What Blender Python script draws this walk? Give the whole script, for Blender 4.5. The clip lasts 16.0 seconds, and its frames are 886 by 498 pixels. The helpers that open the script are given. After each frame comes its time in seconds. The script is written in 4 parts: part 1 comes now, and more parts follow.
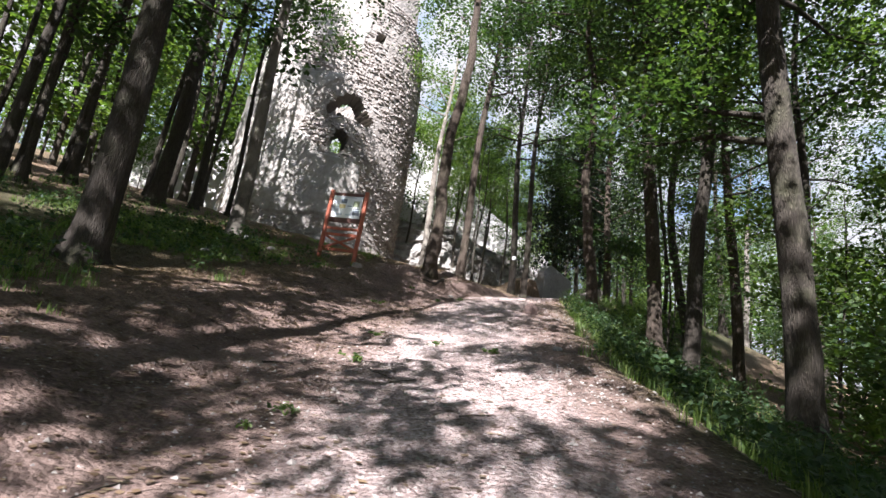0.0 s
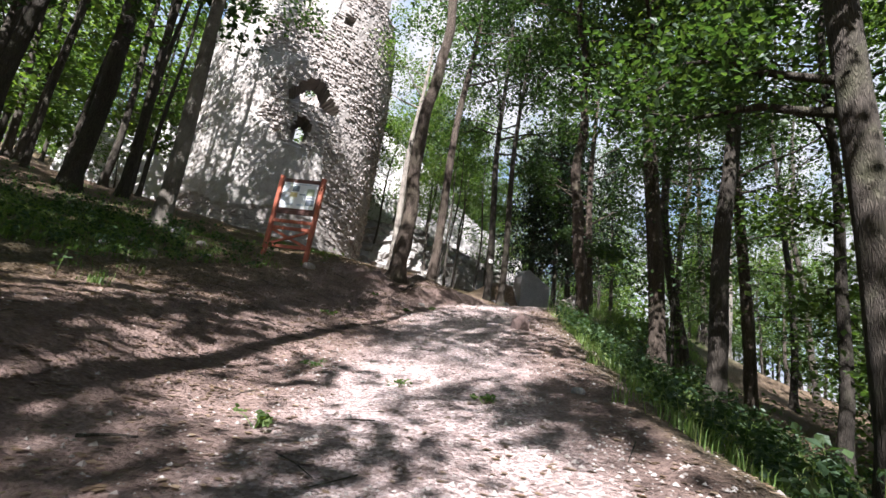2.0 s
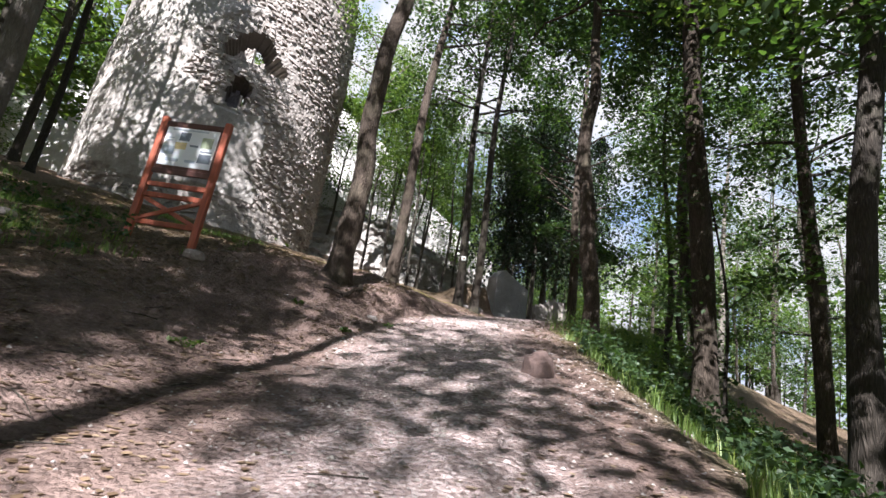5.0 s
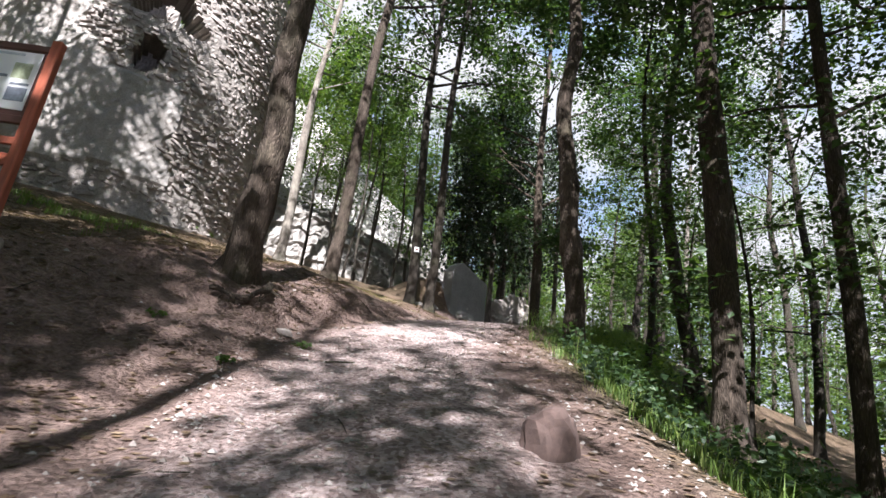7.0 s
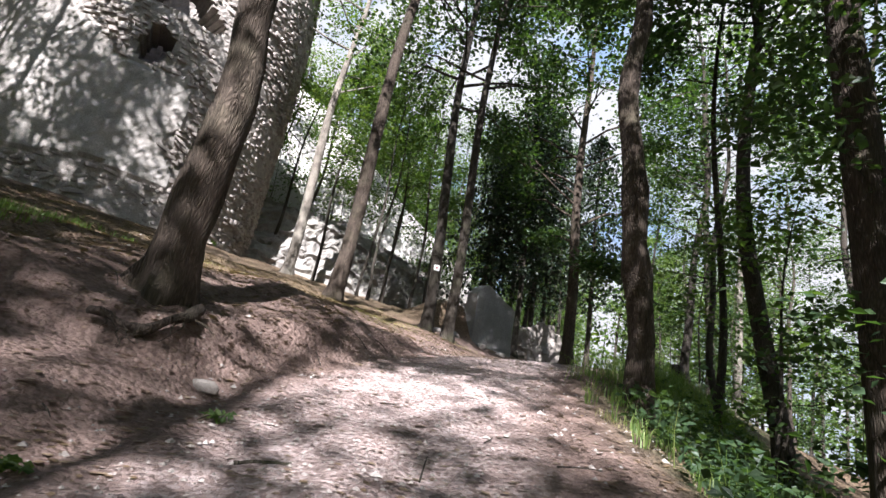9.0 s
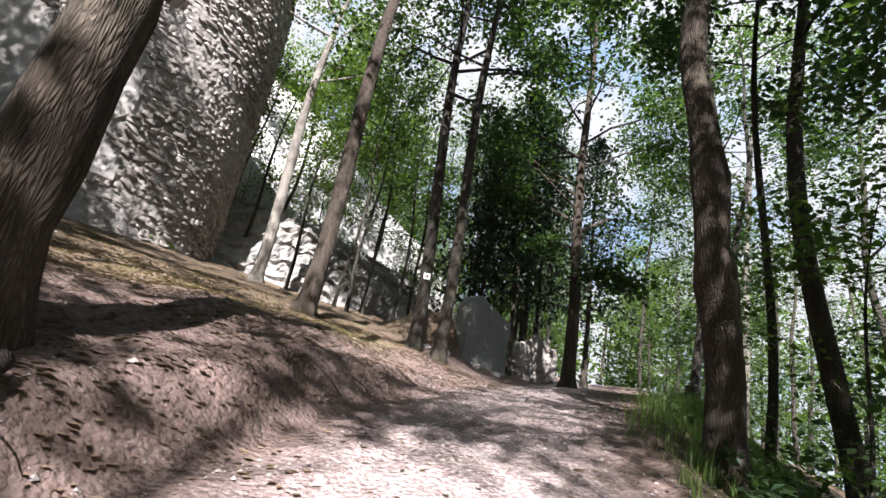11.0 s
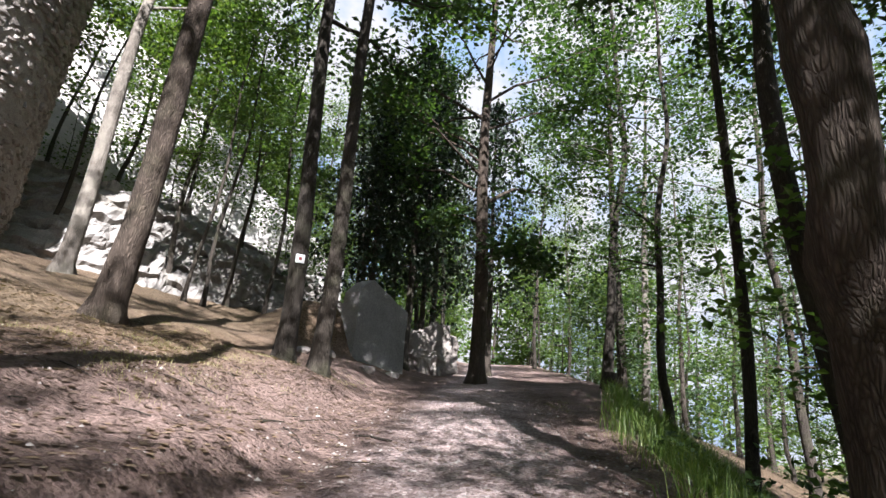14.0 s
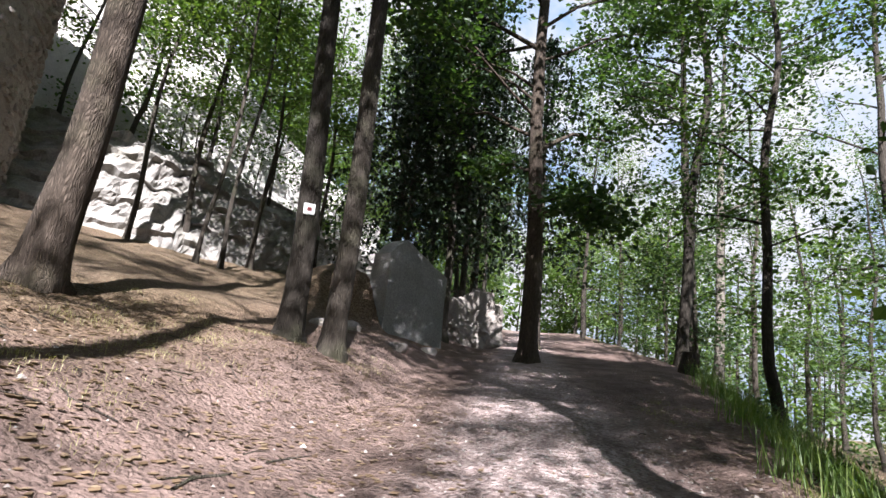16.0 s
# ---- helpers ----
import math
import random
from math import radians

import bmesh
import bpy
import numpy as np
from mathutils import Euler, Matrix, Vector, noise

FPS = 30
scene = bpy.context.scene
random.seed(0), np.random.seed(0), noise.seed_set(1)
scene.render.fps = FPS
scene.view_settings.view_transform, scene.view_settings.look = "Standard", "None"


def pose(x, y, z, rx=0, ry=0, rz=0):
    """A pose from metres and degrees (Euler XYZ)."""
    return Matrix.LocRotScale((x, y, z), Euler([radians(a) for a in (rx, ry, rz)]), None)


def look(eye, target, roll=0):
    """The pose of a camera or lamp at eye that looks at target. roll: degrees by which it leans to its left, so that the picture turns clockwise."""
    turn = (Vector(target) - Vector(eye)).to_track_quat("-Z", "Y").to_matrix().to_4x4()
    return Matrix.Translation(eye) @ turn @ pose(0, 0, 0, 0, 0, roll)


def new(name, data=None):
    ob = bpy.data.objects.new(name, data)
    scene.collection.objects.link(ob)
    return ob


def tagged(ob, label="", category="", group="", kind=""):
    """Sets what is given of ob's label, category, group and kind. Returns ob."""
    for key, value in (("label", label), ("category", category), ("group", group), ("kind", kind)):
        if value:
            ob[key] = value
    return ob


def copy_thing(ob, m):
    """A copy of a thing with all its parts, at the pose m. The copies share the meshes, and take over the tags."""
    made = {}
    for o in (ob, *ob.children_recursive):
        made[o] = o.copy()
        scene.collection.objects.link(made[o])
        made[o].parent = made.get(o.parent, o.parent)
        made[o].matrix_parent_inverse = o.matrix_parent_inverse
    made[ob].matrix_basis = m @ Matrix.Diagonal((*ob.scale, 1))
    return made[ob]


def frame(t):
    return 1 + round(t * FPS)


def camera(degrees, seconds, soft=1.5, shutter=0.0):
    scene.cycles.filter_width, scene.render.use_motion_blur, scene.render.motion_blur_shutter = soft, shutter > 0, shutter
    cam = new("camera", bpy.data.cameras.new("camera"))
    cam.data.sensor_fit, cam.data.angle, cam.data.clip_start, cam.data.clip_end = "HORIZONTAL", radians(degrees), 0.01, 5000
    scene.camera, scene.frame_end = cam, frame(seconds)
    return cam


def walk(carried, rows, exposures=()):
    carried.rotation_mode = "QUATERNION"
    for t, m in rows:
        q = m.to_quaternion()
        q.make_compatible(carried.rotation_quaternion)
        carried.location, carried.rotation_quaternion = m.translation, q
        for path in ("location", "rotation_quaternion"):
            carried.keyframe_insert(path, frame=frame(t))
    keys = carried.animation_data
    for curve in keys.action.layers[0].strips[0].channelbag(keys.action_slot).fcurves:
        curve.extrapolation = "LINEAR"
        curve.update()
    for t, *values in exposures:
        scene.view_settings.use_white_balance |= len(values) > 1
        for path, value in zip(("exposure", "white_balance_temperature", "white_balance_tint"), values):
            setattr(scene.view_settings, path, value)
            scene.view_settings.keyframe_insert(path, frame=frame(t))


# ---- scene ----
cam = camera(81.5, 16.0)
EXPOSURE = 2.25
METRES, EYE, TILT, LEAN, TURN = 20.5, 1.35, 13.741, -8.17, -0.535
ROWS = [
    (0.0, 0.0, 0.0, 0.0, 0.0, 0.0, -0.0),
    (0.5, -0.0027, 0.0295, -0.0012, -1.18, 1.29, -1.5),
    (1.0, -0.0017, 0.06, -0.0028, -1.99, 1.19, -1.49),
    (1.5, -0.0015, 0.0924, -0.0041, -2.66, 0.8, -1.22),
    (2.0, 0.0004, 0.1254, -0.0054, -3.27, 0.41, -1.0),
    (2.5, 0.0018, 0.1561, -0.0072, -4.1, 0.18, -1.21),
    (3.0, 0.0028, 0.1856, -0.0092, -5.17, 0.17, -1.73),
    (3.5, 0.0029, 0.2221, -0.0115, -6.09, 0.56, -2.17),
    (4.0, 0.0048, 0.2641, -0.0117, -6.8, 0.6, -2.52),
    (6.5, 0.0306, 0.4484, -0.0169, -9.31, -0.33, -2.66),
    (7.0, 0.0365, 0.4772, -0.0179, -12.54, -0.24, -2.59),
    (7.5, 0.0447, 0.509, -0.0189, -15.74, 0.05, -2.75),
    (8.0, 0.055, 0.5335, -0.0193, -15.85, 0.43, -3.4),
    (8.5, 0.0615, 0.5569, -0.0203, -13.09, 1.02, -4.21),
    (9.0, 0.0646, 0.5937, -0.0206, -9.72, 1.85, -4.85),
    (11.5, 0.0716, 0.7271, -0.0209, -13.15, 2.88, -5.19),
    (12.0, 0.0765, 0.755, -0.0205, -14.85, 2.63, -4.78),
    (12.5, 0.0838, 0.7841, -0.0196, -16.49, 2.44, -4.44),
    (13.0, 0.0916, 0.8115, -0.02, -18.31, 2.3, -4.06),
    (13.5, 0.0998, 0.8369, -0.0219, -20.89, 2.2, -3.73),
    (14.0, 0.1102, 0.8616, -0.0219, -24.28, 1.75, -3.65),
    (14.5, 0.1195, 0.8807, -0.0244, -26.74, 0.66, -3.57),
    (15.0, 0.129, 0.899, -0.0263, -26.84, -0.82, -3.8),
    (15.5, 0.1407, 0.9312, -0.0296, -24.28, -1.93, -3.98),
    (16.0, 0.1539, 0.9779, -0.0314, -19.89, -2.52, -3.85),
]
walk(cam, [(t, pose(0, 0, EYE, TILT, LEAN, TURN) @ pose(METRES * x, METRES * y, METRES * z, 90 + pitch, roll, yaw)) for t, x, y, z, yaw, pitch, roll in ROWS], ((0.0, EXPOSURE, 6100, 15), (16.0, EXPOSURE, 6100, 15)))

# ---------- light ----------
SUN_AZ, SUN_EL = radians(195), radians(43)
world = bpy.data.worlds.new("sky")
scene.world = world
world.use_nodes = True
wn = world.node_tree.nodes
sky = wn.new("ShaderNodeTexSky")
sky.sky_type = "NISHITA"
sky.sun_disc = False
sky.sun_elevation, sky.sun_rotation = SUN_EL, SUN_AZ
sky.air_density, sky.dust_density = 1.0, 0.8
wn["Background"].inputs["Strength"].default_value = 0.05
world.node_tree.links.new(sky.outputs["Color"], wn["Background"].inputs["Color"])
sun_data = bpy.data.lights.new("sun", "SUN")
sun_data.energy, sun_data.angle, sun_data.color = 5.0, radians(0.6), (1.0, 0.985, 0.965)
sun = new("sun", sun_data)
sun_dir = Vector((math.sin(SUN_AZ) * math.cos(SUN_EL), math.cos(SUN_AZ) * math.cos(SUN_EL), math.sin(SUN_EL)))
sun.matrix_world = look(sun_dir * 100, (0, 0, 0))


# ---------- materials ----------
def material(name, build):
    m = bpy.data.materials.new(name)
    m.use_nodes = True
    nt = m.node_tree
    build(nt, nt.nodes, nt.links, nt.nodes["Principled BSDF"])
    return m


def noise_node(nt, scale, detail=5.0, rough=0.6, vec=None):
    n = nt.nodes.new("ShaderNodeTexNoise")
    n.inputs["Scale"].default_value, n.inputs["Detail"].default_value, n.inputs["Roughness"].default_value = scale, detail, rough
    if vec is not None:
        nt.links.new(vec, n.inputs["Vector"])
    return n.outputs["Fac"]


def coords(nt, sx=1.0, sy=1.0, sz=1.0, kind="Object"):
    tc = nt.nodes.new("ShaderNodeTexCoord")
    mp = nt.nodes.new("ShaderNodeMapping")
    mp.inputs["Scale"].default_value = (sx, sy, sz)
    nt.links.new(tc.outputs[kind], mp.inputs["Vector"])
    return mp.outputs["Vector"]


def ramp(nt, fac, stops):
    r = nt.nodes.new("ShaderNodeValToRGB")
    while len(r.color_ramp.elements) < len(stops):
        r.color_ramp.elements.new(0.5)
    for e, (p, c) in zip(r.color_ramp.elements, stops):
        e.position, e.color = p, (*c, 1)
    nt.links.new(fac, r.inputs["Fac"])
    return r.outputs["Color"]


def mix(nt, fac, a, b, kind="MIX"):
    n = nt.nodes.new("ShaderNodeMix")
    n.data_type, n.blend_type = "RGBA", kind
    for sock, v in ((n.inputs[0], fac), (n.inputs[6], a), (n.inputs[7], b)):
        if hasattr(v, "node"):
            nt.links.new(v, sock)
        elif isinstance(v, tuple):
            sock.default_value = (*v, 1)
        else:
            sock.default_value = v
    return n.outputs[2]


def maths(nt, op, a, b=0.5, clamp=False):
    n = nt.nodes.new("ShaderNodeMath")
    n.operation, n.use_clamp = op, clamp
    for sock, v in zip(n.inputs, (a, b)):
        if hasattr(v, "node"):
            nt.links.new(v, sock)
        else:
            sock.default_value = v
    return n.outputs[0]


def bump(nt, bsdf, height, strength=0.5, distance=0.02):
    b = nt.nodes.new("ShaderNodeBump")
    b.inputs["Strength"].default_value, b.inputs["Distance"].default_value = strength, distance
    nt.links.new(height, b.inputs["Height"])
    nt.links.new(b.outputs["Normal"], bsdf.inputs["Normal"])


def attribute(nt, name):
    n = nt.nodes.new("ShaderNodeAttribute")
    n.attribute_name = name
    return n.outputs["Fac"]


def ground_build(nt, nodes, links, bsdf):
    v = coords(nt)
    big, mid, fine = noise_node(nt, 0.35, 4, 0.6, v), noise_node(nt, 2.6, 6, 0.65, v), noise_node(nt, 26, 6, 0.7, v)
    grit = noise_node(nt, 75, 3, 0.7, v)
    vor = nodes.new("ShaderNodeTexVoronoi")
    vor.inputs["Scale"].default_value = 34
    links.new(v, vor.inputs["Vector"])
    gravel = ramp(nt, vor.outputs["Color"], [(0.0, (0.205, 0.154, 0.139)), (0.45, (0.441, 0.347, 0.323)), (1.0, (0.800, 0.693, 0.661))])
    soil = ramp(nt, mid, [(0.25, (0.095, 0.058, 0.047)), (0.55, (0.210, 0.139, 0.118)), (0.8, (0.326, 0.233, 0.205))])
    soil = mix(nt, 0.55, soil, ramp(nt, fine, [(0.3, (0.063, 0.044, 0.036)), (0.7, (0.326, 0.247, 0.205))]))
    litter = ramp(nt, vor.outputs["Color"], [(0.0, (0.063, 0.042, 0.027)), (0.6, (0.178, 0.116, 0.074)), (1.0, (0.294, 0.221, 0.147))])
    green = ramp(nt, fine, [(0.3, (0.023, 0.034, 0.013)), (0.7, (0.074, 0.092, 0.036))])
    path = maths(nt, "MULTIPLY", attribute(nt, "path"), maths(nt, "ADD", mid, 0.45), True)
    wild = maths(nt, "MULTIPLY", attribute(nt, "wild"), maths(nt, "ADD", maths(nt, "MULTIPLY", big, 1.2), 0.3), True)
    grass = maths(nt, "MULTIPLY", attribute(nt, "grass"), maths(nt, "ADD", maths(nt, "MULTIPLY", mid, 1.5), 0.0), True)
    col = mix(nt, path, soil, mix(nt, 0.3, gravel, soil))
    col = mix(nt, 1.0, col, ramp(nt, noise_node(nt, 0.9, 5, 0.7, v), [(0.32, (0.55, 0.52, 0.50)), (0.62, (1.3, 1.28, 1.28))]), "MULTIPLY")
    col = mix(nt, wild, col, litter)
    col = mix(nt, grass, col, green)
    links.new(col, bsdf.inputs["Base Color"])
    bsdf.inputs["Roughness"].default_value = 0.95
    bsdf.inputs["Specular IOR Level"].default_value = 0.15
    h = maths(nt, "ADD", maths(nt, "MULTIPLY", fine, 1.0), maths(nt, "ADD", maths(nt, "MULTIPLY", grit, 0.4), maths(nt, "MULTIPLY", mid, 1.2)))
    peb = nodes.new("ShaderNodeTexVoronoi")
    peb.inputs["Scale"].default_value = 22
    links.new(v, peb.inputs["Vector"])
    h = maths(nt, "SUBTRACT", h, maths(nt, "MULTIPLY", peb.outputs["Distance"], 0.9))
    bump(nt, bsdf, h, 1.0, 0.06)


def bark_build(dark, light, moss=0.0, pale=0.0):
    def build(nt, nodes, links, bsdf):
        v = coords(nt, 1, 1, 0.16)
        w = noise_node(nt, 9, 6, 0.7, v)
        vor = nodes.new("ShaderNodeTexVoronoi")
        vor.feature = "DISTANCE_TO_EDGE"
        vor.inputs["Scale"].default_value = 46
        dist = nodes.new("ShaderNodeMix")
        dist.data_type = "VECTOR"
        dist.inputs[0].default_value = 0.12
        links.new(v, dist.inputs[4])
        nz = nodes.new("ShaderNodeTexNoise")
        nz.inputs["Scale"].default_value = 6
        links.new(v, nz.inputs["Vector"])
        links.new(nz.outputs["Color"], dist.inputs[5])
        links.new(dist.outputs[1], vor.inputs["Vector"])
        crack = maths(nt, "ADD", maths(nt, "MULTIPLY", vor.outputs["Distance"], 2.0), maths(nt, "SUBTRACT", maths(nt, "MULTIPLY", w, 1.5), 0.6), True)
        big = noise_node(nt, 1.3, 4, 0.6, coords(nt))
        col = mix(nt, crack, dark, light)
        col = mix(nt, maths(nt, "MULTIPLY", w, 0.6), col, tuple(c * 0.55 for c in light))
        if pale:
            col = mix(nt, ramp(nt, big, [(0.42, (0, 0, 0)), (0.6, (pale, pale, pale))]), col, (0.385, 0.350, 0.306))
        if moss:
            col = mix(nt, ramp(nt, big, [(0.5, (0, 0, 0)), (0.7, (moss, moss, moss))]), col, (0.070, 0.088, 0.032))
        oi = nodes.new("ShaderNodeObjectInfo")
        col = mix(nt, 1.0, col, ramp(nt, oi.outputs["Random"], [(0, (0.75, 0.74, 0.72)), (1, (1.15, 1.12, 1.08))]), "MULTIPLY")
        links.new(col, bsdf.inputs["Base Color"])
        bsdf.inputs["Roughness"].default_value = 0.9
        bsdf.inputs["Specular IOR Level"].default_value = 0.2
        bump(nt, bsdf, maths(nt, "ADD", maths(nt, "MULTIPLY", crack, 1.0), w), 0.9, 0.03)
    return build


def leaf_build(stops, trans=0.45):
    def build(nt, nodes, links, bsdf):
        geo = nodes.new("ShaderNodeNewGeometry")
        oi = nodes.new("ShaderNodeObjectInfo")
        fac = maths(nt, "ADD", maths(nt, "MULTIPLY", geo.outputs["Random Per Island"], 0.62), maths(nt, "MULTIPLY", oi.outputs["Random"], 0.32))
        col = ramp(nt, fac, stops)
        links.new(col, bsdf.inputs["Base Color"])
        bsdf.inputs["Roughness"].default_value = 0.5
        bsdf.inputs["Specular IOR Level"].default_value = 0.35
        tr = nodes.new("ShaderNodeBsdfTranslucent")
        links.new(mix(nt, 1.0, col, (1.7, 1.9, 0.6), "MULTIPLY"), tr.inputs["Color"])
        mx = nodes.new("ShaderNodeMixShader")
        mx.inputs["Fac"].default_value = trans
        links.new(bsdf.outputs[0], mx.inputs[1])
        links.new(tr.outputs[0], mx.inputs[2])
        links.new(mx.outputs[0], nodes["Material Output"].inputs["Surface"])
    return build


def masonry_build(kind):
    def build(nt, nodes, links, bsdf):
        v = coords(nt)
        big, mid, fine = noise_node(nt, 0.45, 5, 0.6, v), noise_node(nt, 2.4, 6, 0.65, v), noise_node(nt, 22, 6, 0.7, v)
        streak = noise_node(nt, 1.6, 5, 0.6, coords(nt, 1, 1, 0.12))
        if kind == "plaster":
            col = ramp(nt, mid, [(0.25, (0.167, 0.147, 0.128)), (0.5, (0.285, 0.261, 0.236)), (0.75, (0.393, 0.363, 0.334))])
            col = mix(nt, ramp(nt, streak, [(0.5, (0, 0, 0)), (0.72, (0.3960, 0.3960, 0.3960))]), col, (0.118, 0.113, 0.098))
            col = mix(nt, ramp(nt, big, [(0.5, (0, 0, 0)), (0.7, (0.3600, 0.3600, 0.3600))]), col, (0.354, 0.265, 0.216))
        elif kind == "mortar":
            col = ramp(nt, mid, [(0.25, (0.126, 0.107, 0.095)), (0.7, (0.302, 0.265, 0.233))])
        elif kind == "wall":
            col = ramp(nt, mid, [(0.25, (0.105, 0.103, 0.103)), (0.6, (0.185, 0.183, 0.182)), (0.85, (0.259, 0.257, 0.258))])
            col = mix(nt, ramp(nt, streak, [(0.5, (0, 0, 0)), (0.7, (0.4320, 0.4320, 0.4320))]), col, (0.123, 0.122, 0.120))
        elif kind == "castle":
            # the wall stone's tones raised much paler, for a sunlit look
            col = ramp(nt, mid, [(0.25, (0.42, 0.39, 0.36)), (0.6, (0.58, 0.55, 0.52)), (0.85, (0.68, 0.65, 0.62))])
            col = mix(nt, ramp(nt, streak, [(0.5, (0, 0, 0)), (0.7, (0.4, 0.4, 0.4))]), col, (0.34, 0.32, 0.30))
        elif kind == "rock":
            col = ramp(nt, mid, [(0.30, (0.070, 0.059, 0.049)), (0.52, (0.168, 0.154, 0.140)), (0.78, (0.280, 0.259, 0.238))])
            col = mix(nt, ramp(nt, big, [(0.5, (0, 0, 0)), (0.66, (0.7, 0.7, 0.7))]), col, (0.070, 0.063, 0.035))
        else:
            geo = nodes.new("ShaderNodeNewGeometry")
            oi = nodes.new("ShaderNodeObjectInfo")
            rnd = maths(nt, "FRACT", maths(nt, "ADD", geo.outputs["Random Per Island"], oi.outputs["Random"]))
            col = ramp(nt, rnd, [(0.0, (0.121, 0.093, 0.081)), (0.35, (0.212, 0.170, 0.151)), (0.7, (0.313, 0.264, 0.242)), (1.0, (0.454, 0.403, 0.373))])
            col = mix(nt, maths(nt, "MULTIPLY", mid, 0.6), col, (0.191, 0.166, 0.141))
        col = mix(nt, 0.35, col, ramp(nt, fine, [(0.3, (0.126, 0.113, 0.101)), (0.7, (0.529, 0.491, 0.441))]))
        links.new(col, bsdf.inputs["Base Color"])
        bsdf.inputs["Roughness"].default_value = 0.93
        bsdf.inputs["Specular IOR Level"].default_value = 0.15
        bump(nt, bsdf, maths(nt, "ADD", mid, maths(nt, "MULTIPLY", fine, 0.5)), 0.8, 0.06 if kind != "stone" else 0.02)
    return build


def plain_build(col, rough=0.7, var=0.25, scale=8.0, stretch=(1, 1, 1), relief=0.004):
    def build(nt, nodes, links, bsdf):
        n = noise_node(nt, scale, 6, 0.65, coords(nt, *stretch))
        links.new(ramp(nt, n, [(0.3, tuple(c * (1 - var) for c in col)), (0.7, tuple(min(1, c * (1 + var)) for c in col))]), bsdf.inputs["Base Color"])
        bsdf.inputs["Roughness"].default_value = rough
        bump(nt, bsdf, n, 0.6, relief)
    return build


GROUND = material("forest_ground", ground_build)
BARK = material("bark_grey_brown", bark_build((0.022, 0.018, 0.014), (0.092, 0.077, 0.063), 0.25))
BARK_OAK = material("bark_furrowed", bark_build((0.020, 0.015, 0.011), (0.122, 0.094, 0.074), 0.15))
BARK_PALE = material("bark_pale", bark_build((0.076, 0.065, 0.055), (0.218, 0.192, 0.162), 0.2, 0.45))
LEAF = material("leaf_green", leaf_build([(0.0, (0.020, 0.040, 0.018)), (0.5, (0.034, 0.062, 0.025)), (1.0, (0.066, 0.094, 0.033))], 0.40))
LEAF_LIGHT = material("leaf_light_green", leaf_build([(0.0, (0.038, 0.068, 0.024)), (0.5, (0.062, 0.100, 0.031)), (1.0, (0.112, 0.138, 0.042))], 0.45))
NEEDLE = material("spruce_needles", leaf_build([(0.0, (0.007, 0.015, 0.007)), (0.6, (0.014, 0.027, 0.010)), (1.0, (0.025, 0.040, 0.014))], 0.15))
GRASS = material("grass_blades", leaf_build([(0.0, (0.046, 0.087, 0.017)), (0.6, (0.098, 0.150, 0.035)), (1.0, (0.231, 0.243, 0.092))], 0.35))
GRASS_DRY = material("grass_dry", leaf_build([(0.0, (0.173, 0.150, 0.069)), (1.0, (0.393, 0.347, 0.196))], 0.3))
LITTER = material("dead_leaves", leaf_build([(0.0, (0.070, 0.042, 0.024)), (0.55, (0.200, 0.135, 0.080)), (1.0, (0.340, 0.270, 0.190))], 0.1))
PLASTER = material("old_plaster", masonry_build("plaster"))
MORTAR = material("lime_mortar", masonry_build("mortar"))
STONE = material("rubble_stone", masonry_build("stone"))
WALLSTONE = material("pale_ruin_wall", masonry_build("wall"))
RED_WOOD = material("red_brown_stained_wood", plain_build((0.294, 0.073, 0.036), 0.55, 0.35, 14, (1, 1, 0.12)))
DARK_WOOD = material("dark_stained_wood", plain_build((0.092, 0.034, 0.025), 0.5, 0.3, 14, (0.12, 1, 1)))
BARE_WOOD = material("weathered_wood", plain_build((0.473, 0.328, 0.223), 0.8, 0.3, 16, (1, 1, 0.15)))
PANEL = material("white_print_panel", plain_build((0.800, 0.800, 0.800), 0.25, 0.05, 3))
INK = material("grey_print", plain_build((0.175, 0.193, 0.228), 0.3, 0.3, 20))
INK_LIGHT = material("pale_grey_print", plain_build((0.433, 0.473, 0.525), 0.3, 0.2, 20))
YELLOW_INK = material("yellow_print", plain_build((0.630, 0.507, 0.245), 0.3, 0.15, 20))
GREEN_INK = material("green_print", plain_build((0.385, 0.420, 0.280), 0.3, 0.3, 25))
SOIL = material("dark_soil", plain_build((0.079, 0.058, 0.047), 0.95, 0.5, 6, (1, 1, 1), 0.06))
RED_STONE = material("red_brown_stone", plain_build((0.070, 0.044, 0.036), 0.9, 0.35, 9, (1, 1, 1), 0.02))
WHITE_PAINT = material("white_trail_paint", plain_build((0.75, 0.75, 0.72), 0.7, 0.1, 30))
RED_PAINT = material("dark_trail_paint", plain_build((0.280, 0.052, 0.052), 0.7, 0.1, 30))


# The sunlit look of the castle walls is partly in this pale colour.
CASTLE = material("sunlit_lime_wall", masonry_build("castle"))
ROCK = material("pale_rock", masonry_build("rock"))


# ---------- mesh helpers ----------
def mesh_object(name, V, F, mat, parent=None, label="", smooth=False, mats=None, index=None):
    me = bpy.data.meshes.new(name)
    me.from_pydata(np.asarray(V, float).tolist(), [], [tuple(int(i) for i in f) for f in F])
    for m in (mats or [mat]):
        me.materials.append(m)
    if index is not None:
        me.polygons.foreach_set("material_index", np.asarray(index, np.int32))
    if smooth:
        me.polygons.foreach_set("use_smooth", np.ones(len(me.polygons), bool))
    me.update()
    ob = new(name, me)
    if parent is not None:
        ob.parent = parent
    if label:
        tagged(ob, label)
    return ob


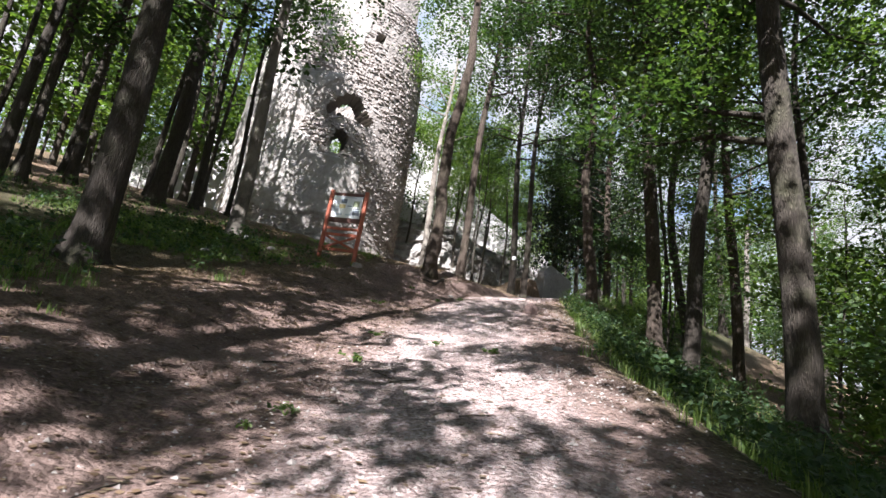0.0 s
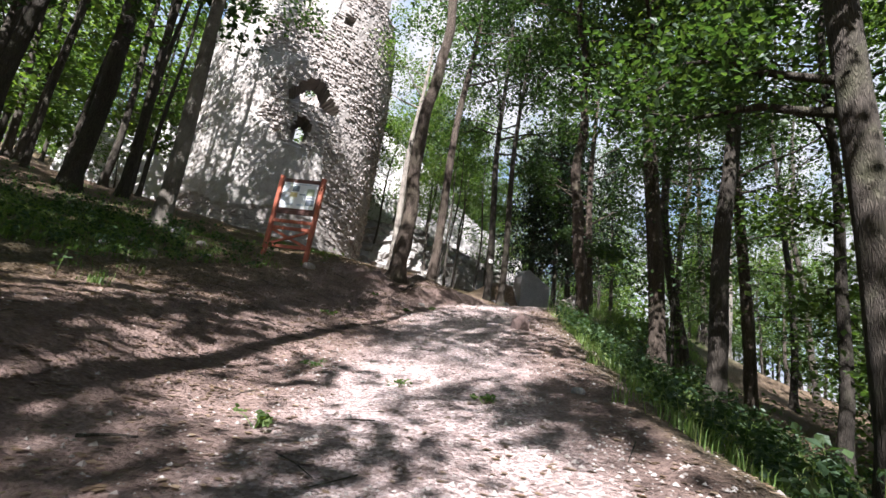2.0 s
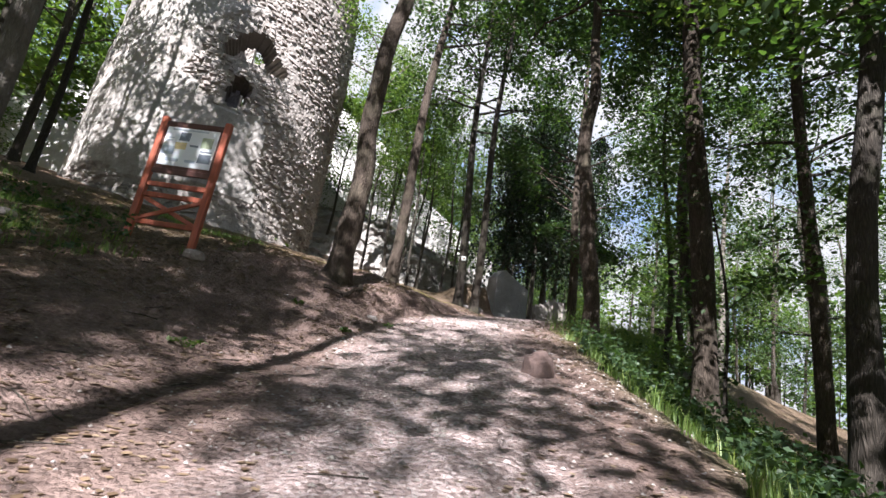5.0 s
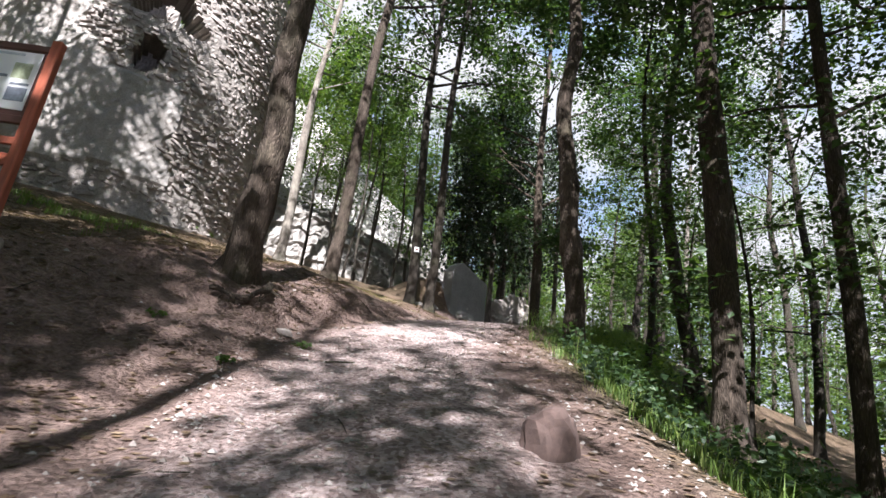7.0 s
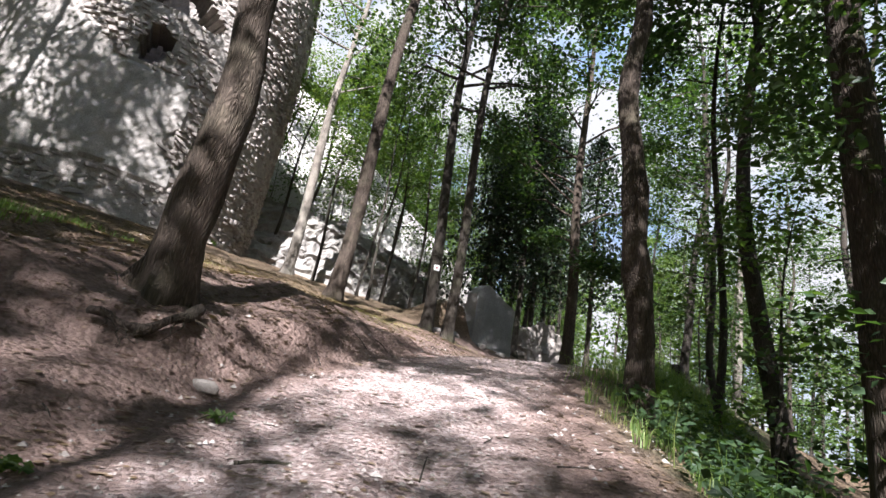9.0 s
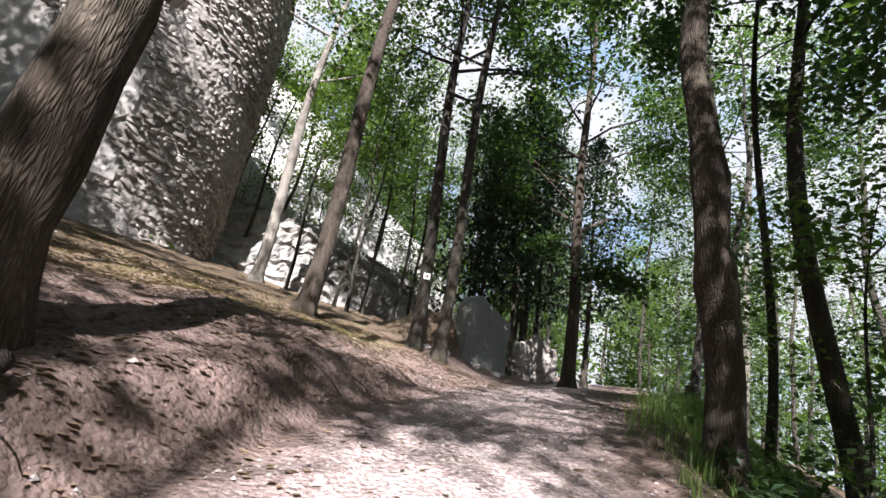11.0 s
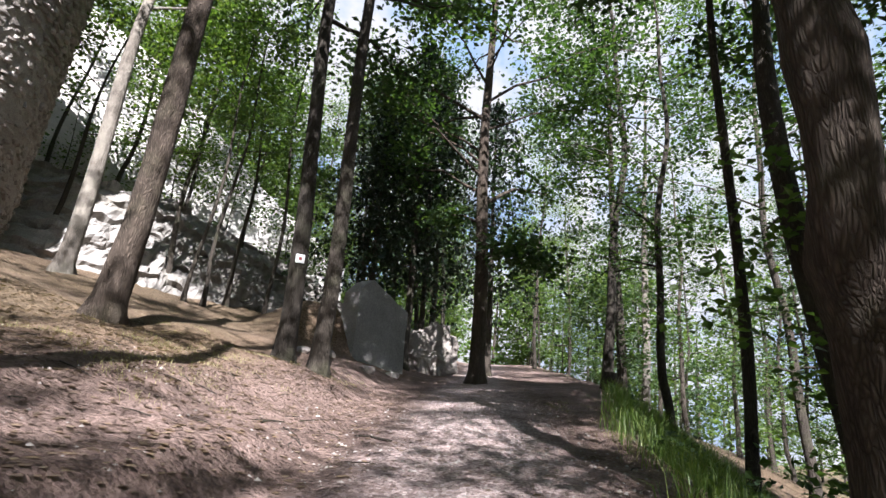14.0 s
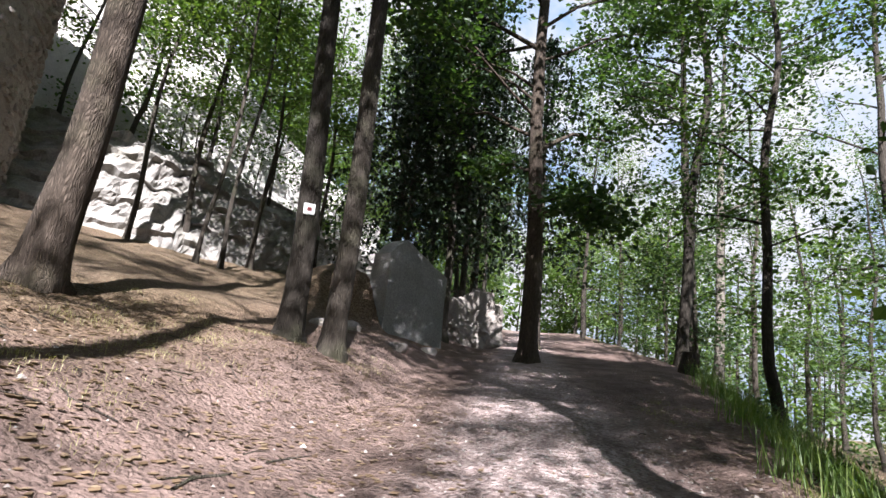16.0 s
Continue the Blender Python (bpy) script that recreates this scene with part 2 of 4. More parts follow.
def part(name, bm, mat, parent, label=""):
    me = bpy.data.meshes.new(name)
    bm.to_mesh(me)
    bm.free()
    me.materials.append(mat)
    ob = new(name, me)
    ob.parent = parent
    if label:
        tagged(ob, label)
    return ob


def box_bm(sx, sy, sz, m=None, bevel=0.01, rough=0.0):
    bm = bmesh.new()
    bmesh.ops.create_cube(bm, size=1, matrix=Matrix.Diagonal((sx, sy, sz, 1)))
    if bevel:
        bmesh.ops.bevel(bm, geom=bm.edges[:], offset=bevel, segments=1, affect="EDGES", profile=0.5)
    if rough:
        for v in bm.verts:
            v.co += noise.noise_vector(v.co * 7) * rough
    if m is not None:
        bmesh.ops.transform(bm, matrix=m, verts=bm.verts)
    return bm


def thing(name, x, y, z, label, category, group="", rz=0.0):
    e = new(name)
    e.empty_display_size = 0.2
    e.matrix_world = pose(x, y, z, 0, 0, rz)
    return tagged(e, label, category, group)


def tube(points, radii, n=10, rough=0.0, rng=None, cap=True):
    """Rings of n corners along the points."""
    pts = np.asarray(points, float)
    V, F = [], []
    ang = np.linspace(0, 2 * np.pi, n, endpoint=False)
    tang = np.gradient(pts, axis=0)
    tang /= np.linalg.norm(tang, axis=1)[:, None] + 1e-9
    ref = np.array((0.0, 1.0, 0.0)) if abs(tang[0][1]) < 0.8 else np.array((1.0, 0.0, 0.0))
    wob = rng.normal(0, rough, (len(pts), n)) if rough and rng is not None else np.zeros((len(pts), n))
    for i, (p, t, r) in enumerate(zip(pts, tang, radii)):
        a = np.cross(ref, t)
        a /= np.linalg.norm(a) + 1e-9
        b = np.cross(t, a)
        rr = r * (1 + wob[i])
        V.append(p + (np.cos(ang) * rr)[:, None] * a + (np.sin(ang) * rr)[:, None] * b)
    for i in range(len(pts) - 1):
        for j in range(n):
            k = (j + 1) % n
            F.append((i * n + j, i * n + k, (i + 1) * n + k, (i + 1) * n + j))
    V = np.concatenate(V)
    if cap:
        F.append(tuple(range((len(pts) - 1) * n, len(pts) * n)))
    return V, F


def join(parts_list):
    V, F, o = [], [], 0
    for v, f in parts_list:
        V.append(v)
        F += [tuple(i + o for i in q) for q in f]
        o += len(v)
    return np.concatenate(V), F


def leaves(centres, per, spread, size, rng, flat=0.55, droop=0.0):
    """Small pointed leaves, each two bent triangles, in clumps round the centres."""
    c = np.repeat(np.asarray(centres, float), per, axis=0)
    n = len(c)
    c = c + rng.normal(0, 1, (n, 3)) * np.array((spread, spread, spread * flat))
    d = rng.normal(0, 1, (n, 3))
    d[:, 2] = d[:, 2] * 0.45 - droop
    d /= np.linalg.norm(d, axis=1)[:, None]
    up = rng.normal(0, 1, (n, 3)) * 0.55 + np.array((0, 0, 1.0))
    s = np.cross(d, up)
    s /= np.linalg.norm(s, axis=1)[:, None] + 1e-9
    nrm = np.cross(s, d)
    L = size * rng.uniform(0.65, 1.35, n)[:, None]
    V = np.stack([c - d * L * 0.5, c + s * L * 0.36 + nrm * L * 0.10, c + d * L * 0.55, c - s * L * 0.36 + nrm * L * 0.10], 1).reshape(-1, 3)
    F = np.arange(n * 4).reshape(-1, 4)
    return V, F


# ---------- terrain ----------
KNOT_Y = [-300, -29.37, -4.78, 0.13, 8.0, 15.26, 16.83, 19.78, 23.75, 29.72, 39.68, 59.56, 120, 400]
KNOT_Z = [-30, -6.4, -1.06, 0.03, 1.82, 3.62, 4.03, 4.73, 5.36, 6.1, 7.29, 10.01, 9, -4]
KNOT_X = [0, 0.83, 0.42, 0.33, 0.4, 1.46, 1.93, 3.38, 5.55, 8.72, 14.18, 25.56, 60, 200]

# the rock step below the castle: its crest and its foot
CREST_X = [-9.0, -3.76, -0.89, 3.36, 5.05, 8.0, 13.0]
CREST_Y = [39.2, 40.54, 43.0, 46.1, 47.15, 49.0, 52.0]
CREST_Z = [12.5, 12.86, 13.35, 12.7, 12.45, 11.7, 10.3]
FOOT_X = [-8.0, -4.6, -0.3, 1.8, 3.4, 6.4, 12.0]
FOOT_Y = [36.9, 37.4, 38.7, 40.4, 43.4, 46.4, 50.5]


def smooth(a, b, x):
    t = np.clip((x - a) / (b - a), 0, 1)
    return t * t * (3 - 2 * t)


def soft_interp(y, ks):
    return (np.interp(y - 0.9, KNOT_Y, ks) + 2 * np.interp(y, KNOT_Y, ks) + np.interp(y + 0.9, KNOT_Y, ks)) / 4


def across(x, y):
    """Metres to the right of the middle of the path."""
    return x - soft_interp(y, KNOT_X)


EDGE_Y = [-50, 15.5, 18.5, 22.5, 27, 31, 36, 60]
EDGE_U = [1.4, 1.4, 1.15, 1.6, 3.2, 4.6, 5.0, 5.0]


def beyond(x, y):
    """Metres to the right of the shoulder where the ground falls away."""
    return across(x, y) - np.interp(y, EDGE_Y, EDGE_U)


def height(x, y, rough=True):
    x, y = np.asarray(x, float), np.asarray(y, float)
    u = across(x, y)
    d, r = np.maximum(0, -u - 1.6), np.maximum(0, beyond(x, y))
    z = soft_interp(y, KNOT_Z) + 0.1 * np.clip(u, -60, 60) + 0.235 * np.minimum(d, 70) * smooth(0, 2.5, d)
    z = z + 0.27 * smooth(0, 0.8, d) * (1 - smooth(3, 8, d)) * smooth(13.3, 16.25, y) * (1 - smooth(19, 25, y))
    z = z + 0.22 * smooth(16.13, 16.57, y) * smooth(0.1, 0.7, d) * (1 - smooth(1.8, 4, d)) * (1 - smooth(19, 25, y))
    z = z + 1.3 * smooth(32.4, 33.6, y + 0.25 * np.sin(2.3 * x)) * smooth(2.6, 5.1, x) * (1 - smooth(5.5, 6.1, x)) * (1 - smooth(36, 39, y))
    cy = np.interp(x, CREST_X, CREST_Y)
    top = np.interp(x, CREST_X, CREST_Z) + 0.12 * np.clip(y - cy, 0, 12)
    z = z + smooth(cy - 1.0, cy + 0.4, y) * np.maximum(0, top - z) * smooth(-17, -10, x) * (1 - smooth(9, 15, x)) * (1 - smooth(62, 80, y))
    z = z - (0.42 * np.minimum(r, 7) + 0.30 * np.clip(r - 7, 0, 40)) * smooth(0, 1.6, r)
    if rough:
        w = 0.25 + 0.75 * smooth(1.0, 4.0, np.abs(u))
        z = z + w * 0.07 * (np.sin(x * 1.3 + 0.7 * np.sin(y * 0.9)) * np.sin(y * 1.1 + 1.3 * np.sin(x * 0.6)))
        z = z + 0.022 * np.sin(x * 4.1 + 2 * np.sin(y * 1.7)) * np.sin(y * 3.7 + 1.5 * np.sin(x * 2.3))
    return z


def ground_z(x, y):
    return float(height(x, y))


def axis(lo, hi, step, far_lo, far_hi, grow=1.12):
    mid = list(np.arange(lo, hi, step))
    a, s = [], step
    p = lo
    while p > far_lo:
        s *= grow
        p -= s
        a.append(p)
    b, s = [], step
    p = mid[-1]
    while p < far_hi:
        s *= grow
        p += s
        b.append(p)
    return np.array(a[::-1] + mid + b)


def build_ground():
    xs, ys = axis(-7, 9, 0.13, -600, 600), axis(-1, 50, 0.13, -500, 900)
    X, Y = np.meshgrid(xs, ys)
    Z = height(X, Y)
    rng = np.random.default_rng(5)
    near = np.exp(-np.maximum(0, np.abs(X) - 9) / 6)
    Z = Z + rng.normal(0, 0.006, Z.shape) * near
    V = np.stack([X, Y, Z], -1).reshape(-1, 3)
    nx, ny = len(xs), len(ys)
    i = (np.arange(ny - 1)[:, None] * nx + np.arange(nx - 1)[None, :]).reshape(-1)
    F = np.stack([i, i + 1, i + nx + 1, i + nx], 1)
    ob = mesh_object("ground", V, F, GROUND, smooth=True)
    u, v = across(X, Y).reshape(-1), beyond(X, Y).reshape(-1)
    yy = Y.reshape(-1)
    path = 1 - smooth(0.5, 1.5, np.abs(u + 0.2))
    wild = np.maximum(smooth(31.8, 33.0, yy) * smooth(0.5, 2.5, X.reshape(-1)) * (1 - smooth(7, 9, X.reshape(-1))), np.maximum(smooth(-0.1, 1.0, v), smooth(3.0, 6, -u)))
    grass = np.maximum(smooth(0.1, 1.0, v) * (1 - 0.85 * smooth(2.6, 6.6, v)), smooth(4.6, 7.5, -u) * (1 - smooth(13, 20, -u)) * 0.8 * (1 - 0.7 * smooth(13, 18, yy)))
    grass = np.maximum(grass, 0.55 * smooth(35, 70, np.hypot(X.reshape(-1), yy - 15)))
    for name, vals in (("path", path), ("wild", wild), ("grass", grass)):
        a = ob.data.attributes.new(name, "FLOAT", "POINT")
        a.data.foreach_set("value", vals.astype(np.float32))
    tagged(ob, "forest floor with a reddish gravel footpath, dead leaves and grass", "ground", kind="structure")


build_ground()


# ---------- bright hazy sky beyond the wood ----------
def build_backdrop():
    def build(nt, nodes, links, bsdf):
        em = nodes.new("ShaderNodeEmission")
        n = noise_node(nt, 0.02, 5, 0.6, coords(nt))
        links.new(ramp(nt, n, [(0.36, (0.50, 0.70, 1.0)), (0.54, (1.0, 1.0, 1.0))]), em.inputs["Color"])
        em.inputs["Strength"].default_value = 0.21
        links.new(em.outputs[0], nodes["Material Output"].inputs["Surface"])
    mat = material("bright_haze", build)
    V, F, n = [], [], 48
    for i in range(n + 1):
        a = radians(-80 + 230 * i / n)
        for r, z in ((260, -40), (260, 60), (245, 150), (200, 235)):
            V.append((r * math.sin(a), 15 + r * math.cos(a), z))
    for i in range(n):
        for k in range(3):
            a = i * 4 + k
            F.append((a, a + 1, a + 5, a + 4))
    ob = mesh_object("backdrop", V, F, mat, smooth=True)
    tagged(ob, "bright hazy sky with thin white cloud beyond the wood", "sky", kind="structure")


build_backdrop()


# ---------- round tower ----------
TX, TY, TR = -10.69, 35.71, 6.35
T_LEAN = 0.02
T_RISE = 2.6
T_BASE, T_TOP = 4.2 + T_RISE, 27.0 + T_RISE


def tower_radius(z):
    k = (z - T_BASE) / 20.0
    return TR + 0.25 * (1 - smooth(0, 0.12, k)) - 0.25 * k - 0.25 * smooth(0.55, 1.0, k)


def tower_point(th, z, off=0.0):
    """th: the angle from the face that looks down the path, growing to the right."""
    r = tower_radius(z) + off
    a = th - math.pi / 2 + 0.27
    return np.stack([TX + T_LEAN * (z - 10.6) + r * np.cos(a), TY + r * np.sin(a), z + 0 * th], -1)


def tower_open(th, z):
    """Where the shell is broken through."""
    z = z - T_RISE
    wob = 0.10 * np.sin(7 * th + 1.3 * z) + 0.12 * np.sin(11 * th - 2.1 * z) + 0.08 * np.sin(3.7 * z)
    big = ((th - 0.16) / 0.23) ** 2 + ((z - 14.2 - 0.25 * np.sin(9 * th)) / 0.85) ** 2 < 1 + 2.2 * wob
    low = ((th - 0.12) / 0.085) ** 2 + ((z - 12.1) / 0.95) ** 2 < 1 + 2.2 * wob
    win = (np.abs(th - 0.33) < 0.06) & (np.abs(z - 20.3) < 0.42)
    rear = ((th - 3.05) / 0.5) ** 2 + ((z - 15.2) / 3.4) ** 2 < 1 + wob
    top = z > 26.0 + 0.7 * np.sin(3.1 * th + 1) + 0.5 * np.sin(7.7 * th) - 5.5 * smooth(0.7, 1.5, th) * (1 - smooth(3.5, 4.5, th))
    corner = (z > 22.4 + 0.4 * np.sin(8 * th)) & (np.abs(th - 1.1) < 0.25)
    putlog = (np.abs(((th + 0.02) % 0.155) - 0.0775) < 0.018) & (np.abs(z - 18.1) < 0.14) & (np.abs(th - 0.25) < 0.6)
    return big | low | win | rear | top | corner, putlog


def tower_bare(th, z):
    """One where the plaster has fallen and the rubble shows."""
    z = z - T_RISE
    n = 0.5 * np.sin(5.1 * th + 0.9 * z) + 0.35 * np.sin(9.3 * th - 1.7 * z + 1) + 0.3 * np.sin(2.3 * z + 3 * th)
    edge = 0.30 - 0.11 * np.clip((z - 12) / 4, -1.4, 1.0)
    right = th + 0.10 * n > edge
    hole = ((th - 0.12) / 0.42) ** 2 + ((z - 13.6) / 2.7) ** 2 < 1 + 0.5 * n
    band = (np.abs(z - 17.8 + 0.5 * n) < 1.1) & (th > -0.5)
    foot = z < 6.9 + 0.45 * n
    return right | hole | band | foot


def build_tower():
    tower = thing("round_tower", TX, TY, T_BASE, "ruined round rubble tower with grey plaster remains and a broken hole", "tower")
    inv = Matrix.Translation((-TX, -TY, -T_BASE))
    rng = np.random.default_rng(11)
    nt_, nz_ = 300, 150
    th = np.linspace(-math.pi, math.pi, nt_ + 1)
    z = np.linspace(T_BASE, T_TOP + 0.5, nz_ + 1)
    TH, Z = np.meshgrid(th, z)
    bare = tower_bare(TH, Z)
    lump = 0.05 * np.sin(13 * TH + 2 * Z) * np.sin(3.3 * Z + 4 * TH) + 0.07 * np.sin(3.3 * TH + 0.8 * Z) + rng.normal(0, 0.018, TH.shape)
    opened, putlog = tower_open(TH[:-1, :-1] + th[1] * 0 + 0.5 * (th[1] - th[0]), Z[:-1, :-1] + 0.5 * (z[1] - z[0]))
    out = tower_point(TH, Z, 0) * 0
    off = lump * 0.6 - 0.09 * bare
    lump[:, -1] = lump[:, 0]
    off[:, -1] = off[:, 0]
    out = tower_point(TH, Z, off)
    inn = tower_point(TH, Z, -1.7 + 2 * off)
    V = np.concatenate([out.reshape(-1, 3), inn.reshape(-1, 3)])
    n1, base = nt_ + 1, (nt_ + 1) * (nz_ + 1)
    F, mi = [], []
    mb = bare[:-1, :-1]
    # the window and put-log holes in the shell of the far side are left out of sight
    solid = ~(opened | putlog)
    for i in range(nz_):
        for j in range(nt_):
            a, b, c, d = i * n1 + j, i * n1 + j + 1, (i + 1) * n1 + j + 1, (i + 1) * n1 + j
            if solid[i, j]:
                F.append((a, b, c, d))
                mi.append(1 if mb[i, j] else 0)
            if not opened[i, j]:
                F.append((base + d, base + c, base + b, base + a))
                mi.append(1)
            if not solid[i, j]:
                continue
            jl, jr = (j - 1) % nt_, (j + 1) % nt_
            for ok, p, q in ((solid[i, jl], d, a), (solid[i, jr], b, c), (i == 0 or solid[i - 1, j], a, b), (i + 1 < nz_ and solid[i + 1, j], c, d)):
                if not ok:
                    F.append((q, p, base + p, base + q))
                    mi.append(1)
    V = V - np.array((TX, TY, T_BASE))
    mesh_object("shell", V, F, None, tower, "grey plaster over rubble core", mats=[PLASTER, MORTAR], index=mi)
    return tower


TOWER = build_tower()


def stone_mesh(rng, sx, sy, sz):
    """A rough block of 8 corners and cut edges, 20 or so triangles."""
    bm = bmesh.new()
    bmesh.ops.create_icosphere(bm, subdivisions=1, radius=0.5)
    for v in bm.verts:
        v.co = Vector((math.copysign(abs(v.co.x * 2) ** 0.55, v.co.x) * sx / 2, math.copysign(abs(v.co.y * 2) ** 0.55, v.co.y) * sy / 2, math.copysign(abs(v.co.z * 2) ** 0.55, v.co.z) * sz / 2))
        v.co *= 1 + rng.uniform(-0.14, 0.14)
    V = np.array([v.co[:] for v in bm.verts])
    F = [tuple(v.index for v in f.verts) for f in bm.faces]
    bm.free()
    return V, F


# ---------- trees ----------
def trunk_shape(rng, H, r, lean, bends, n=12, steps=18, flare=0.7, burls=()):
    zs = np.concatenate([np.array((-0.35, 0.0, 0.12, 0.3, 0.6, 1.0)), np.linspace(1.6, H, steps)])
    k = np.clip(zs / H, 0, 1)
    px_, py_ = lean[0] * zs, lean[1] * zs
    for amp, freq, ph in bends:
        px_ = px_ + amp * (np.sin(freq * zs + ph) - math.sin(ph)) * smooth(0, 2, zs)
        py_ = py_ + amp * 0.6 * (np.sin(freq * 0.8 * zs + ph * 2) - math.sin(ph * 2)) * smooth(0, 2, zs)
    rad = r * (1 - 0.78 * k ** 1.1) * (1 + flare * np.exp(-np.maximum(zs, 0) / 0.28))
    for bz, bw, ba in burls:
        rad = rad * (1 + ba * np.exp(-((zs - bz) / bw) ** 2))
    pts = np.stack([px_, py_, zs], 1)
    V, F = tube(pts, rad, n, 0.045, rng)
    ring = np.repeat(np.arange(len(zs)), n)
    ang = np.tile(np.linspace(0, 2 * np.pi, n, endpoint=False), len(zs))
    lob = 1 + 0.28 * np.exp(-np.maximum(zs[ring], 0) / 0.35) * np.sin(ang * 4 + rng.uniform(0, 6))
    V[:, :2] = pts[ring, :2] + (V[:, :2] - pts[ring, :2]) * lob[:, None]
    return pts, rad, V, F


def tree_parts(rng, H, r, lean=(0, 0), crown_from=0.45, crown_r=3.2, limbs=16, per=36, size=0.16, bends=((0.12, 0.45, 1.0),), low=0, n=12, limb_n=5, clump=0.42, burls=(), steps=18):
    pts, rad, V, F = trunk_shape(rng, H, r, lean, bends, n, steps, 0.4, burls)
    wood, centres = [(V, F)], []
    for i in range(limbs + low):
        if i < limbs:
            k = crown_from + (0.97 - crown_from) * (i + rng.uniform(0, 1)) / limbs
            ln = crown_r * (0.55 + 0.6 * math.sin(math.pi * min(1, 0.25 + (k - crown_from) / (1 - crown_from) * 0.75))) * rng.uniform(0.7, 1.2)
            rise = rng.uniform(0.25, 0.8)
        else:
            k = rng.uniform(0.16, crown_from)
            ln, rise = crown_r * rng.uniform(0.35, 0.75), rng.uniform(-0.05, 0.35)
        z = k * H
        c = np.array([np.interp(z, pts[:, 2], pts[:, 0]), np.interp(z, pts[:, 2], pts[:, 1]), z])
        a = rng.uniform(0, 2 * math.pi) if i else 0.5
        d = np.array((math.cos(a), math.sin(a), rise))
        s = np.linspace(0, 1, 6)[:, None]
        droop = np.array((0, 0, -1.0)) * (s ** 2) * ln * rng.uniform(0.0, 0.35)
        wig = rng.normal(0, 0.05 * ln, (6, 3)) * s
        p = c + d * s * ln + droop + wig
        r1 = max(0.012, np.interp(z, pts[:, 2], rad) * rng.uniform(0.28, 0.5))
        wood.append(tube(p, r1 * (1 - 0.85 * s[:, 0]), limb_n, 0, None, False))
        for q in range(3):
            s0 = rng.uniform(0.35, 0.9)
            b0 = c + d * s0 * ln + np.array((0, 0, -1.0)) * s0 ** 2 * 0.15 * ln
            d2 = d * 0.5 + rng.normal(0, 0.55, 3)
            l2 = ln * rng.uniform(0.2, 0.45)
            wood.append(tube(np.array([b0, b0 + d2 * l2 * 0.5, b0 + d2 * l2]), (r1 * 0.35, r1 * 0.2, 0.004), 3, 0, None, False))
            centres += [b0 + d2 * l2 * 0.55, b0 + d2 * l2]
        centres += [p[3], p[4], p[5], p[5] + rng.normal(0, 0.3, 3)]
    centres.append(pts[-1])
    centres = np.array(centres)
    LV, LF = leaves(centres, per, clump, size, rng)
    W = join(wood)
    return W, (LV, LF)


def tree(name, label, rng_seed, x, y, bark=None, leaf=None, sink=0.0, **kw):
    rng = np.random.default_rng(rng_seed)
    t = thing(name, x, y, ground_z(x, y) - sink, label, "tree")
    W, L = tree_parts(rng, **kw)
    mesh_object("trunk", *W, bark or BARK, t, smooth=True)
    mesh_object("crown", *L, leaf or LEAF, t)
    return t


def spruce(seed, x, y, H=15.0, r=0.16):
    rng = np.random.default_rng(seed)
    t = thing("spruce_tree", x, y, ground_z(x, y), "dark green spruce with drooping branches behind the boulder wall", "tree")
    pts, rad, V, F = trunk_shape(rng, H, r, (-0.03, 0), ((0.04, 0.5, 0),), 8, 12)
    wood, cs = [(V, F)], []
    for i in range(85):
        k = 0.26 + 0.72 * (i / 85) ** 0.9
        z = k * H
        ln = 4.4 * (1 - k) ** 0.75 * rng.uniform(0.6, 1.1) + 0.2
        a = i * 2.4 + rng.uniform(-0.3, 0.3)
        s = np.linspace(0, 1, 7)[:, None]
        p = np.array((-0.03 * z, 0, z)) + np.array((math.cos(a), math.sin(a), 0.12)) * s * ln + np.array((0, 0, -0.55)) * ln * s ** 1.7
        wood.append(tube(p, 0.02 * (1 - 0.8 * s[:, 0]), 3, 0, None, False))
        for q in p[1:]:
            cs.append(q + np.array((0, 0, -0.08)))
    mesh_object("trunk", *join(wood), BARK, t, smooth=True)
    mesh_object("crown", *leaves(np.array(cs), 8, 0.18, 0.2, rng, 0.8, 1.1), NEEDLE, t)
    return t


HERO_A = "tall broadleaf tree with a grey-brown trunk beside the path"
tree("broadleaf_tree", "thick dark leaning tree trunk on the grassy slope above the path", 1, -5.78, 7.92, BARK, H=20, r=0.27, lean=(0.005, 0.02), crown_from=0.55, crown_r=4.9, limbs=15, per=44, size=0.18)
tree("beech_tree", "slim pale beech trunk leaning in front of the tower", 2, -7.19, 16.11, BARK_PALE, H=19, r=0.24, lean=(0.015, 0.0), crown_from=0.6, crown_r=4.5, limbs=10, size=0.18)
tree("broadleaf_tree", "crooked broadleaf tree on a bank with bare roots", 3, -0.80, 17.25, BARK_OAK, H=21, r=0.22, lean=(0.04, 0.0), crown_from=0.55, crown_r=4.7, limbs=16, bends=((0.10, 0.9, 0.5), (0.03, 3.0, 1)), n=16, steps=40, burls=((1.0, 0.2, 0.15), (1.9, 0.25, 0.2)), size=0.18, per=44)
tree("broadleaf_tree", "dark furrowed broadleaf tree at the fork of the path", 4, 0.35, 26.75, BARK_OAK, H=21, r=0.235, lean=(0.04, 0.0), crown_from=0.5, crown_r=4.7, limbs=17, size=0.18)
tree("broadleaf_tree", "pale sunlit broadleaf tree below the tower", 5, -2.18, 34.47, BARK_PALE, H=20, r=0.24, lean=(0.02, 0.0), crown_from=0.45, crown_r=4.5, limbs=14, leaf=LEAF_LIGHT, size=0.17)
